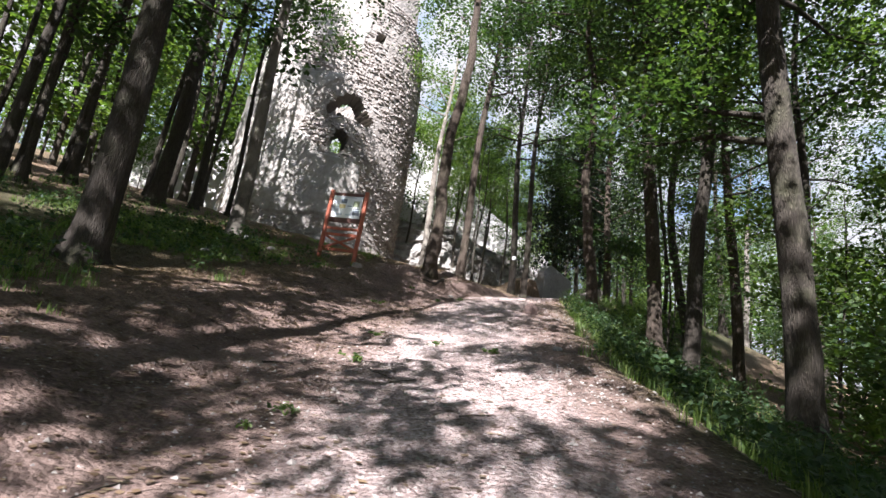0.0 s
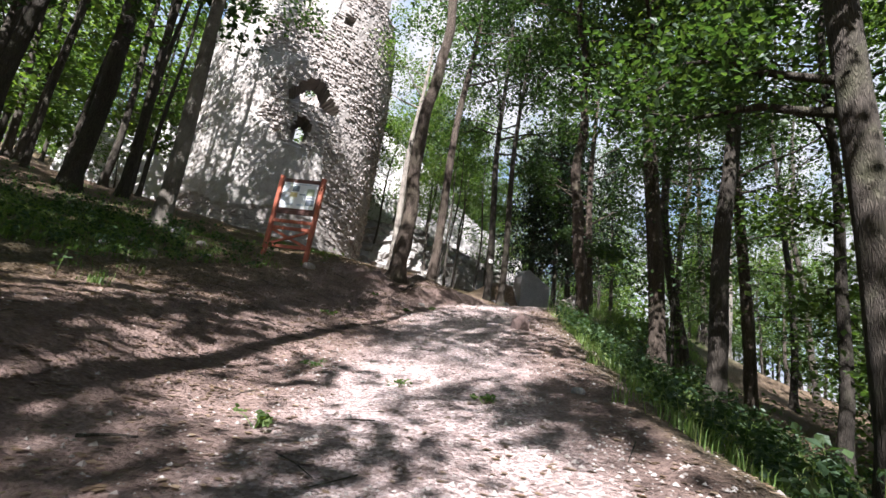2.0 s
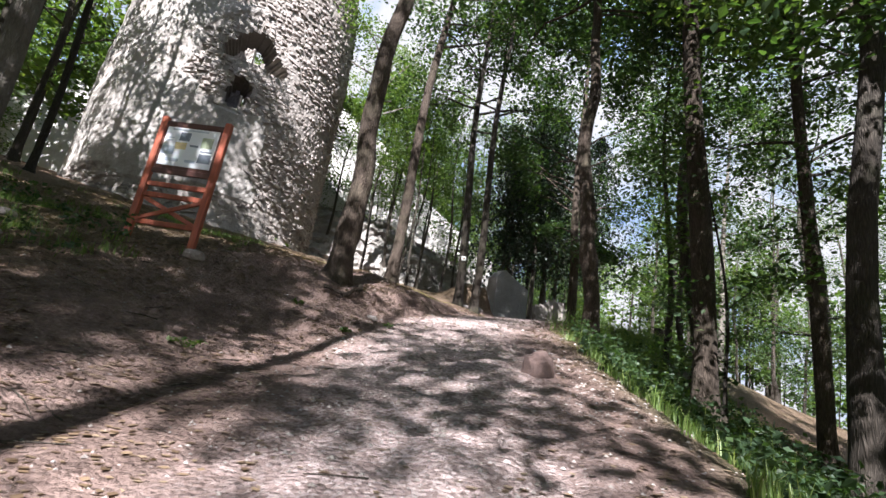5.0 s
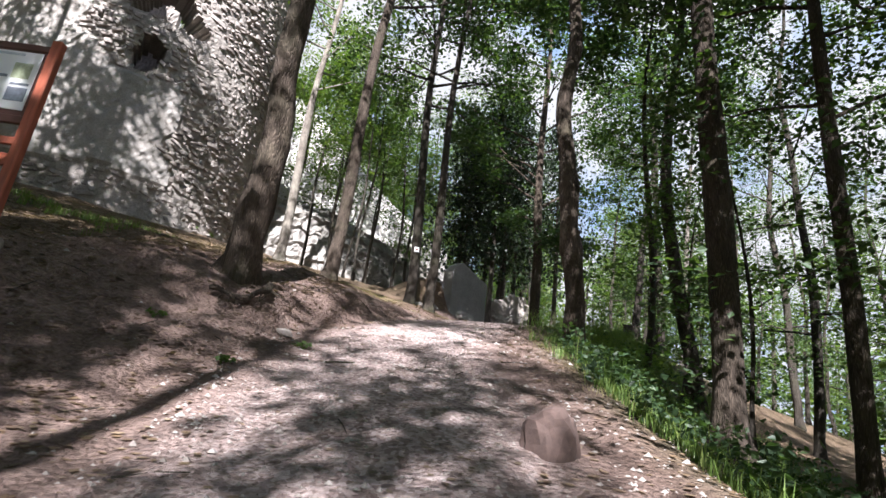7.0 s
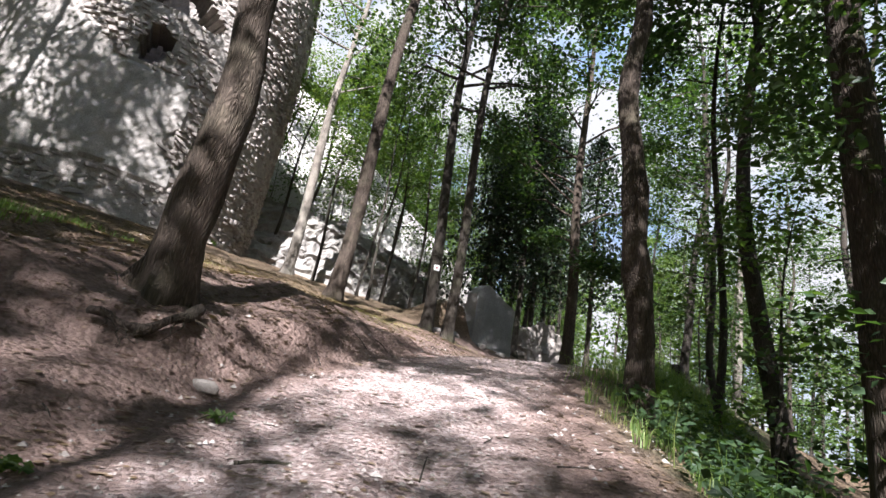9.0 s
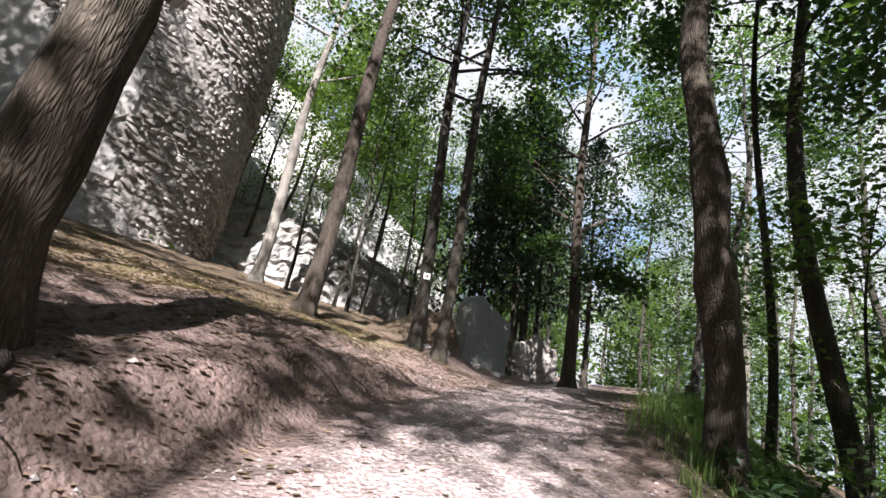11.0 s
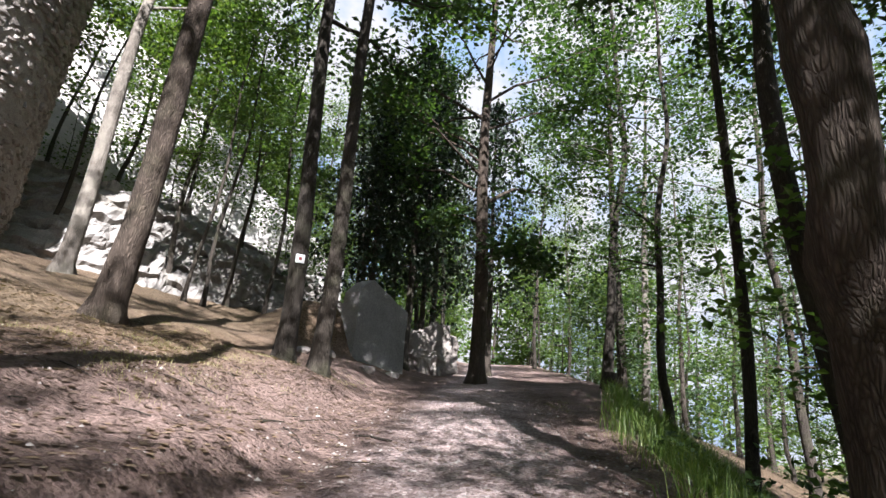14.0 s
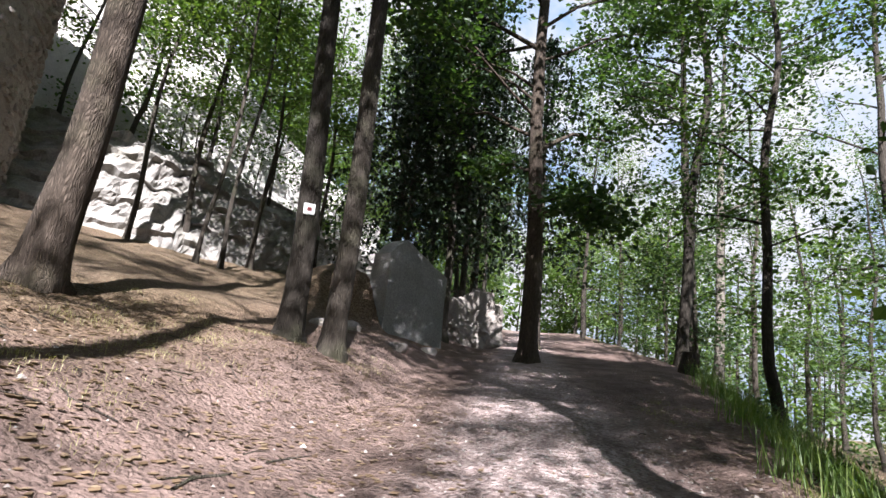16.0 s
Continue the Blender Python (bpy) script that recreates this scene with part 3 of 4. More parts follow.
PAIR_A = tree("broadleaf_tree", "dark slim tree with a trail blaze, one of a pair", 6, 3.33, 28.08, BARK, H=19, r=0.20, lean=(-0.03, 0.0), crown_from=0.42, crown_r=4.3, limbs=18, size=0.17)
tree("broadleaf_tree", "slim tree with a notched trunk, one of a pair", 7, 3.94, 27.60, BARK, H=19, r=0.18, lean=(0.0, 0.0), crown_from=0.45, crown_r=4.3, limbs=18, size=0.17)
tree("broadleaf_tree", "dark tree with flared roots on the edge of the path", 8, 9.76, 31.91, BARK_OAK, H=19, r=0.25, lean=(-0.025, 0.0), crown_from=0.3, crown_r=4.9, limbs=24, low=3, size=0.2, per=44)
tree("broadleaf_tree", "straight slim broadleaf tree on the slope", 9, 18.58, 34.88, BARK, sink=0.0, H=19, r=0.22, lean=(-0.05, 0.0), crown_from=0.5, crown_r=4.3, limbs=20, size=0.2)
tree("broadleaf_tree", "dark straight tree below the path", 10, 6.64, 16.44, BARK_OAK, H=21, r=0.24, lean=(-0.055, 0.0), crown_from=0.4, crown_r=4.9, limbs=28, low=0, size=0.125, per=84)
tree("oak_tree", "gnarled oak with burls and furrowed bark on the path edge", 11, 5.26, 18.89, BARK_OAK, H=18, r=0.195, lean=(-0.06, 0.0), crown_from=0.5, crown_r=4.7, limbs=24, bends=((0.16, 0.8, 1.2), (0.05, 2.1, 0)), n=16, steps=40, burls=((2.0, 0.25, 0.28), (3.3, 0.3, 0.25)), size=0.14, per=64)
tree("broadleaf_tree", "broadleaf tree with sunlit lower trunk among green weeds", 12, 6.11, 8.81, BARK, H=20, r=0.29, lean=(-0.055, 0.0), crown_from=0.42, crown_r=4.9, limbs=26, low=2, size=0.125, per=84)
LEFT = "dark leaning tree trunk on the wooded hillside"
for k, (x, y, r, ln) in enumerate(((-11.53, 18.57, 0.30, 0.12), (-11.27, 20.83, 0.18, 0.13), (-14.36, 17.84, 0.19, 0.12), (-15.46, 16.94, 0.22, 0.12), (-12.88, 20.02, 0.12, 0.14), (-17.64, 23.86, 0.2, 0.12), (-16.89, 28.31, 0.2, 0.1), (-10.6, 22.6, 0.11, 0.12), (-12.9, 23.8, 0.13, 0.13), (-15.2, 21.2, 0.12, 0.12), (-13.9, 26.4, 0.11, 0.13), (-17.0, 20.6, 0.14, 0.12), (-18.8, 18.6, 0.13, 0.12), (-16.4, 15.0, 0.15, 0.11), (-13.2, 14.6, 0.12, 0.12))):
    tree("hillside_tree", LEFT, 40 + k, x, y, BARK, H=20 + k % 3, r=r, lean=(ln - 0.12, 0.0), crown_from=0.42, crown_r=3.8, limbs=6 if k < 7 else 4, size=0.17, bends=((0.1, 0.5, k),))
tree("broadleaf_tree", "tall straight broadleaf tree on the slope above the path", 60, -3.9, 2.0, BARK, H=22, r=0.22, lean=(0.02, 0.0), crown_from=0.5, crown_r=3.8, limbs=12, size=0.19)
tree("broadleaf_tree", "thick broadleaf tree on the slope above the path", 61, -6.4, -2.8, BARK, H=23, r=0.34, lean=(0.0, 0.0), crown_from=0.55, crown_r=4.2, limbs=5, size=0.19)
# Unseen trees behind and beside the start, added to cast dappled shade.
for k, (x, y) in enumerate(((4.45, -8.15), (5.06, -14.04), (4.57, -3.33), (-3.59, -18.59), (7.89, -9.51), (-8.33, -3.53), (3.0, -11.0))):
    tree("wayside_tree", "unseen tall broadleaf tree beside the lower path, added for its shade", 70 + k, x, y, BARK, H=20 + k % 3, r=0.22, lean=(-0.05 if x > 0 else 0.05, 0.0), crown_from=0.42, crown_r=5.0, limbs=15, per=50, clump=0.42, size=0.225)
# More unseen trees, leaning in to shade the near path and left slope.
for k, (x, y, ln) in enumerate(((-2.9, -7.8, 0.17), (-10.81, -1.51, 0.05), (-10.30, 4.40, 0.06), (-13.21, 7.79, 0.08))):
    tree("wayside_tree", "unseen leaning broadleaf tree beside the lower path, added for its shade", 80 + k, x, y, BARK, H=18, r=0.2, lean=(ln, 0.0), crown_from=0.42, crown_r=4.0, limbs=15, per=50, clump=0.42, size=0.225)
tree("curved_tree", "thin tree curving upward beside a thicker one below the path", 65, 9.5, 22.7, BARK, H=15, r=0.1, lean=(-0.02, 0.0), crown_from=0.5, crown_r=2.6, limbs=10, bends=((0.3, 0.5, 0.6),), size=0.16)
tree("curved_tree", "slim tree curving upward on the slope below the path", 62, 10.0, 21.4, BARK, H=19, r=0.2, lean=(-0.03, 0.0), crown_from=0.5, crown_r=3.8, limbs=16, bends=((0.35, 0.45, 2.2),), size=0.2)
tree("broadleaf_tree", "dark slim tree on the slope below the path", 63, 9.44, 16.64, BARK_OAK, H=18, r=0.18, lean=(-0.05, 0.0), crown_from=0.35, crown_r=3.8, limbs=22, low=0, size=0.125, per=80)
tree("forked_tree", "slim forked tree on the far slope", 64, 20.44, 35.44, BARK_PALE, H=18, r=0.2, lean=(0.03, 0.0), crown_from=0.35, crown_r=4.2, limbs=14, size=0.2)
for k, (x, y, r, ln) in enumerate(((-4.11, 38.79, 0.10, 0.16), (-1.40, 38.00, 0.09, 0.12), (-0.03, 39.97, 0.12, 0.10), (1.47, 37.87, 0.08, 0.12), (2.31, 40.91, 0.11, 0.08), (3.71, 38.51, 0.09, 0.06), (-3.03, 41.77, 0.10, 0.15), (-0.44, 44.16, 0.09, 0.13), (2.69, 44.79, 0.10, 0.1), (-6.02, 43.18, 0.1, 0.15), (4.87, 41.67, 0.1, 0.05), (0.90, 36.10, 0.07, 0.12))):
    tree("slope_tree", "thin leaning tree on the slope below the ruin wall", 90 + k, x, y, BARK, H=11 + k % 4, r=r, lean=(ln - 0.10, 0.0), crown_from=0.42, crown_r=2.6, limbs=9, size=0.15, bends=((0.12, 0.7, k),), leaf=LEAF_LIGHT, n=8)
for k, (x, y, h) in enumerate(((10.27, 38.17, 16.0), (11.87, 40.67, 17.0), (8.17, 41.07, 15.0), (13.28, 37.48, 14.0), (10.97, 44.57, 17.0))):
    spruce(24 + k, x, y, h, 0.15)
spruce(21, 8.87, 36.17, 15.0)
spruce(22, 7.52, 37.12, 12.0, 0.12)


def forest():
    rng = np.random.default_rng(77)
    near, far, close, airy = [], [], [], []
    for i in range(6):
        H = (17, 19, 21, 16, 18, 20)[i]
        W, L = tree_parts(np.random.default_rng(100 + i), H, 0.13 + 0.02 * i, (rng.uniform(-0.02, 0.06), rng.uniform(-0.03, 0.03)), (0.34, 0.45, 0.5, 0.3, 0.4, 0.55)[i], 4.2, 20, 27, 0.25, ((0.15, 0.4, i), (0.05, 1.1, 2 * i)), (4, 2, 3, 5, 2, 1)[i], 8, 4)
        near.append((W, L))
        if i < 3:
            airy.append(tree_parts(np.random.default_rng(170 + i), H, 0.14 + 0.02 * i, (0.02 * i - 0.02, 0.0), 0.38, 3.6, 15, 24, 0.135, ((0.25, 0.4, i), (0.08, 1.1, 2 * i)), 4, 8, 4, 0.5))
            close.append(tree_parts(np.random.default_rng(150 + i), H, 0.15 + 0.02 * i, (0.01 * i, 0.02), 0.4, 4.1, 20, 64, 0.138, ((0.15, 0.4, i), (0.05, 1.1, 2 * i)), 2, 9, 4))
        W, L = tree_parts(np.random.default_rng(200 + i), H, 0.14 + 0.02 * i, (rng.uniform(-0.02, 0.05), 0.0), 0.28, 4.2, 14, 11, 0.40, ((0.15, 0.4, i),), 3, 6, 3, 0.7)
        far.append((W, L))
    protos = {}

    def proto(kind, i):
        W, L = {"near": near, "far": far, "close": close, "airy": airy}[kind][i]
        return W, L

    spots = []
    taken = [(-5.78, 7.92), (-7.19, 16.11), (-0.74, 17.76), (0.35, 26.65), (-2.18, 34.47), (3.33, 28.08), (3.94, 27.60), (9.71, 31.91), (18.58, 34.88), (6.64, 16.44), (5.26, 18.89), (6.11, 8.81), (8.87, 36.17), (7.52, 37.12), (10.27, 38.17), (11.87, 40.67), (8.17, 41.07), (13.28, 37.48), (-11.53, 18.57), (-11.27, 20.83), (-14.36, 17.84), (-15.46, 16.94), (-12.88, 20.02), (-17.64, 23.86), (-16.89, 28.31), (-4.25, 2.05), (-4.37, -2.67), (-3.77, -7.77), (-10.81, -1.51), (-10.30, 4.40), (-13.21, 7.79), (4.45, -8.15), (-3.60, -12.20), (5.06, -14.04), (4.57, -3.33), (-3.61, -17.61), (7.89, -9.51), (-7.02, -8.32), (-8.33, -3.53), (-7.34, -13.74), (10.52, 21.42), (9.44, 16.64), (20.44, 35.44)]
    tries = 0
    while len(spots) < 262 and tries < 20000:
        tries += 1
        # Trees at negative y stay unseen; they are added to dapple the path.
        x, y = rng.uniform(-48, 55), rng.uniform(-28, 95)
        u = float(across(x, y))
        if abs(u) < 3.6 or math.hypot(x - TX, y - TY) < 8.5:
            continue
        if u < 0 and y < 39 and x > -9.5 - max(0.0, (12 - y)) * 0.0 and y > -4:
            continue
        if u < 0 and -4 < y < 40 and -17 < x < -8 and y > 14:
            continue
        if -15 < x < 8 and 36 < y < 58:
            continue
        if x > 12 and y > 27 and (x - 3) / (y - 20) > 0.75 and rng.uniform() < 0.25:
            continue
        # gap in the unseen trees, so sun reaches the path's left side
        if -9 < x < -3 and -18 < y < -3:
            continue
        gap = 1.7 if u > 0 else 2.6
        if any((x - a) ** 2 + (y - b) ** 2 < gap * gap for a, b in spots + taken):
            continue
        spots.append((x, y))
    for x, y in spots:
        dist = math.hypot(x - 2, y - 12)
        kind = "near" if dist < 26 else "far"
        i = int(rng.integers(0, 6))
        if 2 < y < 27 and 0 < float(across(x, y)) < 9:
            kind, i = "close", i % 3
        elif x > 8 and y > 18 and dist < 55:
            kind, i = "airy", i % 3
        m = pose(x, y, ground_z(x, y) - 0.05, rng.normal(0, 1.2), rng.normal(-1.0, 1.5), 0) @ pose(0, 0, 0, 0, 0, rng.uniform(0, 360))
        if (kind, i) not in protos:
            W, L = proto(kind, i)
            t = thing("forest_tree", 0, 0, 0, "slender forest tree with a grey-brown trunk and green crown", "tree", "trees of the wood")
            mesh_object("trunk", *W, BARK, t, smooth=True)
            mesh_object("crown", *L, LEAF_LIGHT if kind == 'far' or i % 3 == 0 else LEAF, t)
            t.matrix_basis = m
            protos[(kind, i)] = t
        else:
            c = copy_thing(protos[(kind, i)], m)
            k = rng.uniform(0.85, 1.12)
            c.scale = (k, k, k)


forest()


def far_woods():
    rng = np.random.default_rng(808)
    wood, cs = [], []
    for i in range(170):
        a, r = radians(rng.uniform(-55, 105)), rng.uniform(62, 115)
        x, y = 5 + r * math.sin(a), 15 + r * math.cos(a)
        z, h = ground_z(x, y), rng.uniform(12, 20)
        wood.append(tube(np.array([(x, y, z - 0.5), (x + 0.2, y, z + h * 0.5), (x + 0.5, y, z + h)]), (0.2, 0.15, 0.04), 5, 0, None, False))
        for k in range(32):
            f = rng.uniform(0.06, 1.0)
            cs.append((x + rng.normal(0, 1.9), y + rng.normal(0, 1.9), z + f * h))
    tagged(mesh_object("far_trunks", *join(wood), BARK), "trunks of the far wood beyond the slope", "wood", kind="stuff")
    tagged(mesh_object("far_woods", *leaves(np.array(cs), 9, 0.9, 0.75, rng), LEAF_LIGHT), "light green foliage of the far wood", "wood", kind="stuff")


far_woods()


# ---------- ruin walls ----------
def ruin_wall(name, label, x0, y0, x1, y1, z0, tops, thick, mat, seed, category="wall", rough=1.0):
    """A broken wall from one end to the other; tops are its heights along it."""
    rng = np.random.default_rng(seed)
    L = math.hypot(x1 - x0, y1 - y0)
    nx, nz = max(8, int(L / 0.3)), 22
    s = np.linspace(0, 1, nx + 1)
    top = np.interp(s, np.linspace(0, 1, len(tops)), tops) + rng.normal(0, 0.05 * rough, nx + 1)
    ex, ey = (x1 - x0) / L, (y1 - y0) / L
    t = thing(name, x0, y0, z0, label, category)
    V, F = [], []
    for side in (0, 1):
        for i in range(nz + 1):
            for j in range(nx + 1):
                h = top[j] * i / nz
                o = (thick / 2) * (1 if side else -1) * (1 - 0.25 * i / nz) + rough * 0.10 * noise.noise(Vector((s[j] * L * 0.6, h * 0.7, side * 5 + seed))) + rough * 0.05 * noise.noise(Vector((s[j] * L * 2.2, h * 2.3, side * 5 + seed)))
                V.append((ex * s[j] * L - ey * o, ey * s[j] * L + ex * o, h - 0.5 * (1 - i / nz)))
    n1, b = nx + 1, (nx + 1) * (nz + 1)
    for i in range(nz):
        for j in range(nx):
            a = i * n1 + j
            F.append((a, a + 1, a + n1 + 1, a + n1))
            F.append((b + a + n1, b + a + n1 + 1, b + a + 1, b + a))
    for j in range(nx):
        a = nz * n1 + j
        F.append((a, a + 1, b + a + 1, b + a))
    for i in range(nz):
        for j in (0, nx):
            a = i * n1 + j
            F.append((a, a + n1, b + a + n1, b + a) if j == 0 else (a + n1, a, b + a, b + a + n1))
    mesh_object("masonry", V, F, mat, t)
    return t


ruin_wall("ruin_wall", "grey plastered wall fragment with a pointed top beside the path", 5.72, 33.0, 7.75, 34.05, ground_z(6.4, 32.6) - 0.2, (2.35, 2.95, 2.85, 2.65, 2.5, 2.35, 2.2), 0.9, WALLSTONE, 3, rough=0.55)
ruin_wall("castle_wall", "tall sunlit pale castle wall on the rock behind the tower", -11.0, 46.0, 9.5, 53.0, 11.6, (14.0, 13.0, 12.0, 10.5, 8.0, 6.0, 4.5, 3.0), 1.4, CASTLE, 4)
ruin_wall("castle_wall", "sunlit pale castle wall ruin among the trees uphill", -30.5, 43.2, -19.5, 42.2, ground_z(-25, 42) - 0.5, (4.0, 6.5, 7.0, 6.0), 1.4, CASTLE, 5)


def rock_step():
    """The broken rock face below the castle wall, from its foot to its crest, closed behind."""
    t = thing("rocky_cliff", -0.3, 40.5, 9.3, "pale broken rock cliff with dark earth crest below the castle wall", "rock")
    nx, nz = 190, 30
    V, F = [], []
    for j in range(nx + 1):
        s = j / nx
        fx, cx = float(np.interp(s * 6, range(7), FOOT_X)), float(np.interp(s * 6, range(7), CREST_X))
        fy, cy = float(np.interp(fx, FOOT_X, FOOT_Y)), float(np.interp(cx, CREST_X, CREST_Y))
        zf, zc = float(height(fx, fy, False)) - 0.5, float(np.interp(cx, CREST_X, CREST_Z)) + 0.1
        for i in range(nz + 1):
            v = i / nz
            h = 0.65 * v + 0.35 * (math.floor(v * 5 + 0.8 * noise.noise(Vector((s * 9, v * 3, 1)))) + smooth(0.0, 0.5, (v * 5) % 1)) / 5.6
            x, y, z = fx + (cx - fx) * min(1, max(0, h)) ** 1.3, fy + (cy - fy) * min(1, max(0, h)) ** 1.3, zf + (zc - zf) * v
            p = Vector((x, y, z))
            o = 0.55 * noise.noise(p * 0.55) + 0.30 * abs(noise.noise(p * 1.3)) + 0.16 * noise.noise(p * 3.1) + 0.07 * noise.noise(p * 7.0)
            V.append((x + 0.45 * o, y - 0.9 * o, z + 0.25 * noise.noise(p * 1.7)))
        V.append((cx - 0.5, cy + 0.9, zc - 0.2))
        V.append((cx - 0.5, cy + 0.9, zf))
    m = nz + 3
    for j in range(nx):
        for i in range(m - 1):
            a = j * m + i
            F.append((a, a + m, a + m + 1, a + 1))
        F.append((j * m, j * m + m - 1, (j + 1) * m + m - 1, (j + 1) * m))
    V = np.array(V) - np.array((-0.3, 40.5, 9.3))
    mesh_object("rock", V, F, ROCK, t)


rock_step()


# ---------- information board ----------
def info_board():
    x, y = -3.74, 16.01
    t = thing("information_board", x, y, ground_z(x, y), "red-brown wooden information board with a printed panel beside the path", "sign")
    t.matrix_world = pose(x, y, ground_z(x, y) - 0.06, 0, 1.2, -14)
    half = 0.62
    for sx in (-1, 1):
        p = part("post", box_bm(0.12, 0.10, 2.42, Matrix.Translation((sx * half, 0, 1.21)), 0.012), RED_WOOD, t)
        part("post_foot", box_bm(0.105, 0.09, 0.42, Matrix.Translation((sx * half, 0, 0.0)), 0.012), BARE_WOOD, t, "bare weathered wooden foot")
    for z, h, m in ((2.30, 0.09, DARK_WOOD), (1.38, 0.10, DARK_WOOD), (1.12, 0.09, RED_WOOD), (0.92, 0.09, RED_WOOD), (0.42, 0.09, RED_WOOD)):
        part("rail", box_bm(2 * half - 0.12, 0.055, h, Matrix.Translation((0, 0, z)), 0.008), m, t)
    for sgn in (-1, 1):
        part("brace", box_bm(1.22, 0.035, 0.075, Matrix.Translation((0, 0.025 * sgn, 0.66)) @ Matrix.Rotation(sgn * 0.36, 4, "Y"), 0.006), RED_WOOD, t)
    part("backing", box_bm(2 * half - 0.12, 0.03, 0.86, Matrix.Translation((0, 0.0, 1.84)), 0.004), DARK_WOOD, t)
    sheet = part("panel", box_bm(1.02, 0.012, 0.74, Matrix.Translation((0, -0.024, 1.86)), 0.003), PANEL, t, "white printed sheet behind glass with small pictures")
    fy = -0.032
    for cx, cz, w, h, m in ((-0.12, 2.06, 0.20, 0.16, INK), (-0.16, 1.88, 0.22, 0.13, YELLOW_INK), (-0.38, 1.78, 0.24, 0.16, INK_LIGHT), (0.33, 1.98, 0.22, 0.20, GREEN_INK), (0.36, 1.68, 0.24, 0.17, INK), (0.10, 1.90, 0.16, 0.035, INK), (0.36, 1.81, 0.22, 0.03, INK), (-0.05, 2.19, 0.7, 0.03, INK_LIGHT), (-0.30, 1.60, 0.36, 0.06, INK_LIGHT), (0.1, 1.60, 0.2, 0.05, INK_LIGHT), (-0.40, 2.02, 0.14, 0.02, INK_LIGHT), (-0.40, 1.97, 0.14, 0.02, INK_LIGHT)):
        part("picture" if h > 0.1 else "text_bar", box_bm(w, 0.004, h, Matrix.Translation((cx, fy, cz)), 0), m, sheet)
    return t


info_board()


# ---------- understory ----------
def understory():
    rng = np.random.default_rng(303)
    protos = []
    for i in range(4):
        H = (4.2, 6.0, 8.0, 2.6)[i]
        W, L = tree_parts(np.random.default_rng(400 + i), H, 0.035 + 0.008 * i, (rng.uniform(-0.08, 0.08), 0.02), 0.22, 1.6 + 0.25 * i, 13, 11, 0.15, ((0.12, 0.9, i),), 2, 6, 3, 0.34)
        protos.append((W, L))
    made = {}
    n, tries = 0, 0
    while n < 62 and tries < 8000:
        tries += 1
        x, y = (rng.uniform(7, 22), rng.uniform(9, 21)) if n < 26 else (rng.uniform(-30, 42), rng.uniform(25, 70))
        u = float(across(x, y))
        if u < 5.0 and not (u < -6 and y > 40):
            continue
        if u > 8 and y > 28 and rng.uniform() < 0.5:
            continue
        if u < 7.5 and y < 14:
            continue
        i = int(rng.integers(0, 4))
        m = pose(x, y, ground_z(x, y) - 0.03, 0, rng.normal(0, 3), rng.uniform(0, 360))
        if i not in made:
            t = thing("sapling", 0, 0, 0, "young leafy sapling in the undergrowth", "sapling", "saplings of the wood")
            mesh_object("stem", *protos[i][0], BARK, t, smooth=True)
            mesh_object("crown", *protos[i][1], LEAF_LIGHT if i % 2 else LEAF, t)
            t.matrix_basis = m
            made[i] = t
        else:
            c = copy_thing(made[i], m)
            k = rng.uniform(0.8, 1.25)
            c.scale = (k, k, k)
        n += 1


understory()


# ---------- ground cover ----------
def scatter(rng, n, x0, x1, y0, y1, keep):
    x, y = rng.uniform(x0, x1, n), rng.uniform(y0, y1, n)
    ok = rng.uniform(0, 1, n) < keep(x, y, across(x, y))
    x, y = x[ok], y[ok]
    return np.stack([x, y, height(x, y)], 1)


def patchy(x, y, s=0.8, ph=0.0):
    return np.clip(0.5 + 0.9 * np.sin(x * s * 1.3 + 1.7 * np.sin(y * s * 0.7 + ph)) * np.sin(y * s + 1.1 * np.sin(x * s * 0.9 + ph)), 0, 1)


def blades(P, rng, size, wide, bend=0.6, tuft=14, spread=0.05):
    P = np.repeat(P, tuft, axis=0)
    off = rng.normal(0, spread, (len(P), 2))
    P = P + np.concatenate([off, np.zeros((len(P), 1))], 1)
    P[:, 2] = height(P[:, 0], P[:, 1]) - 0.01
    n = len(P)
    h = size * rng.uniform(0.45, 1.25, n)[:, None]
    a = rng.uniform(0, 2 * np.pi, n)
    d = np.stack([np.cos(a), np.sin(a), 0 * a], 1)
    s = np.stack([-np.sin(a), np.cos(a), 0 * a], 1) * wide
    up = np.array((0, 0, 1.0))
    b = bend * rng.uniform(0.3, 1.2, n)[:, None]
    V = np.stack([P - s, P + s, P + up * h * 0.6 + d * h * b * 0.3 + s * 0.7, P + up * h * 0.6 + d * h * b * 0.3 - s * 0.7, P + up * h * (1 - 0.25 * b) + d * h * b], 1).reshape(-1, 3)
    i = np.arange(n)[:, None] * 5
    F = [tuple(q) for q in (i + np.array((0, 1, 2, 3)))] + [tuple(q) for q in (i + np.array((3, 2, 4)))]
    return V, F


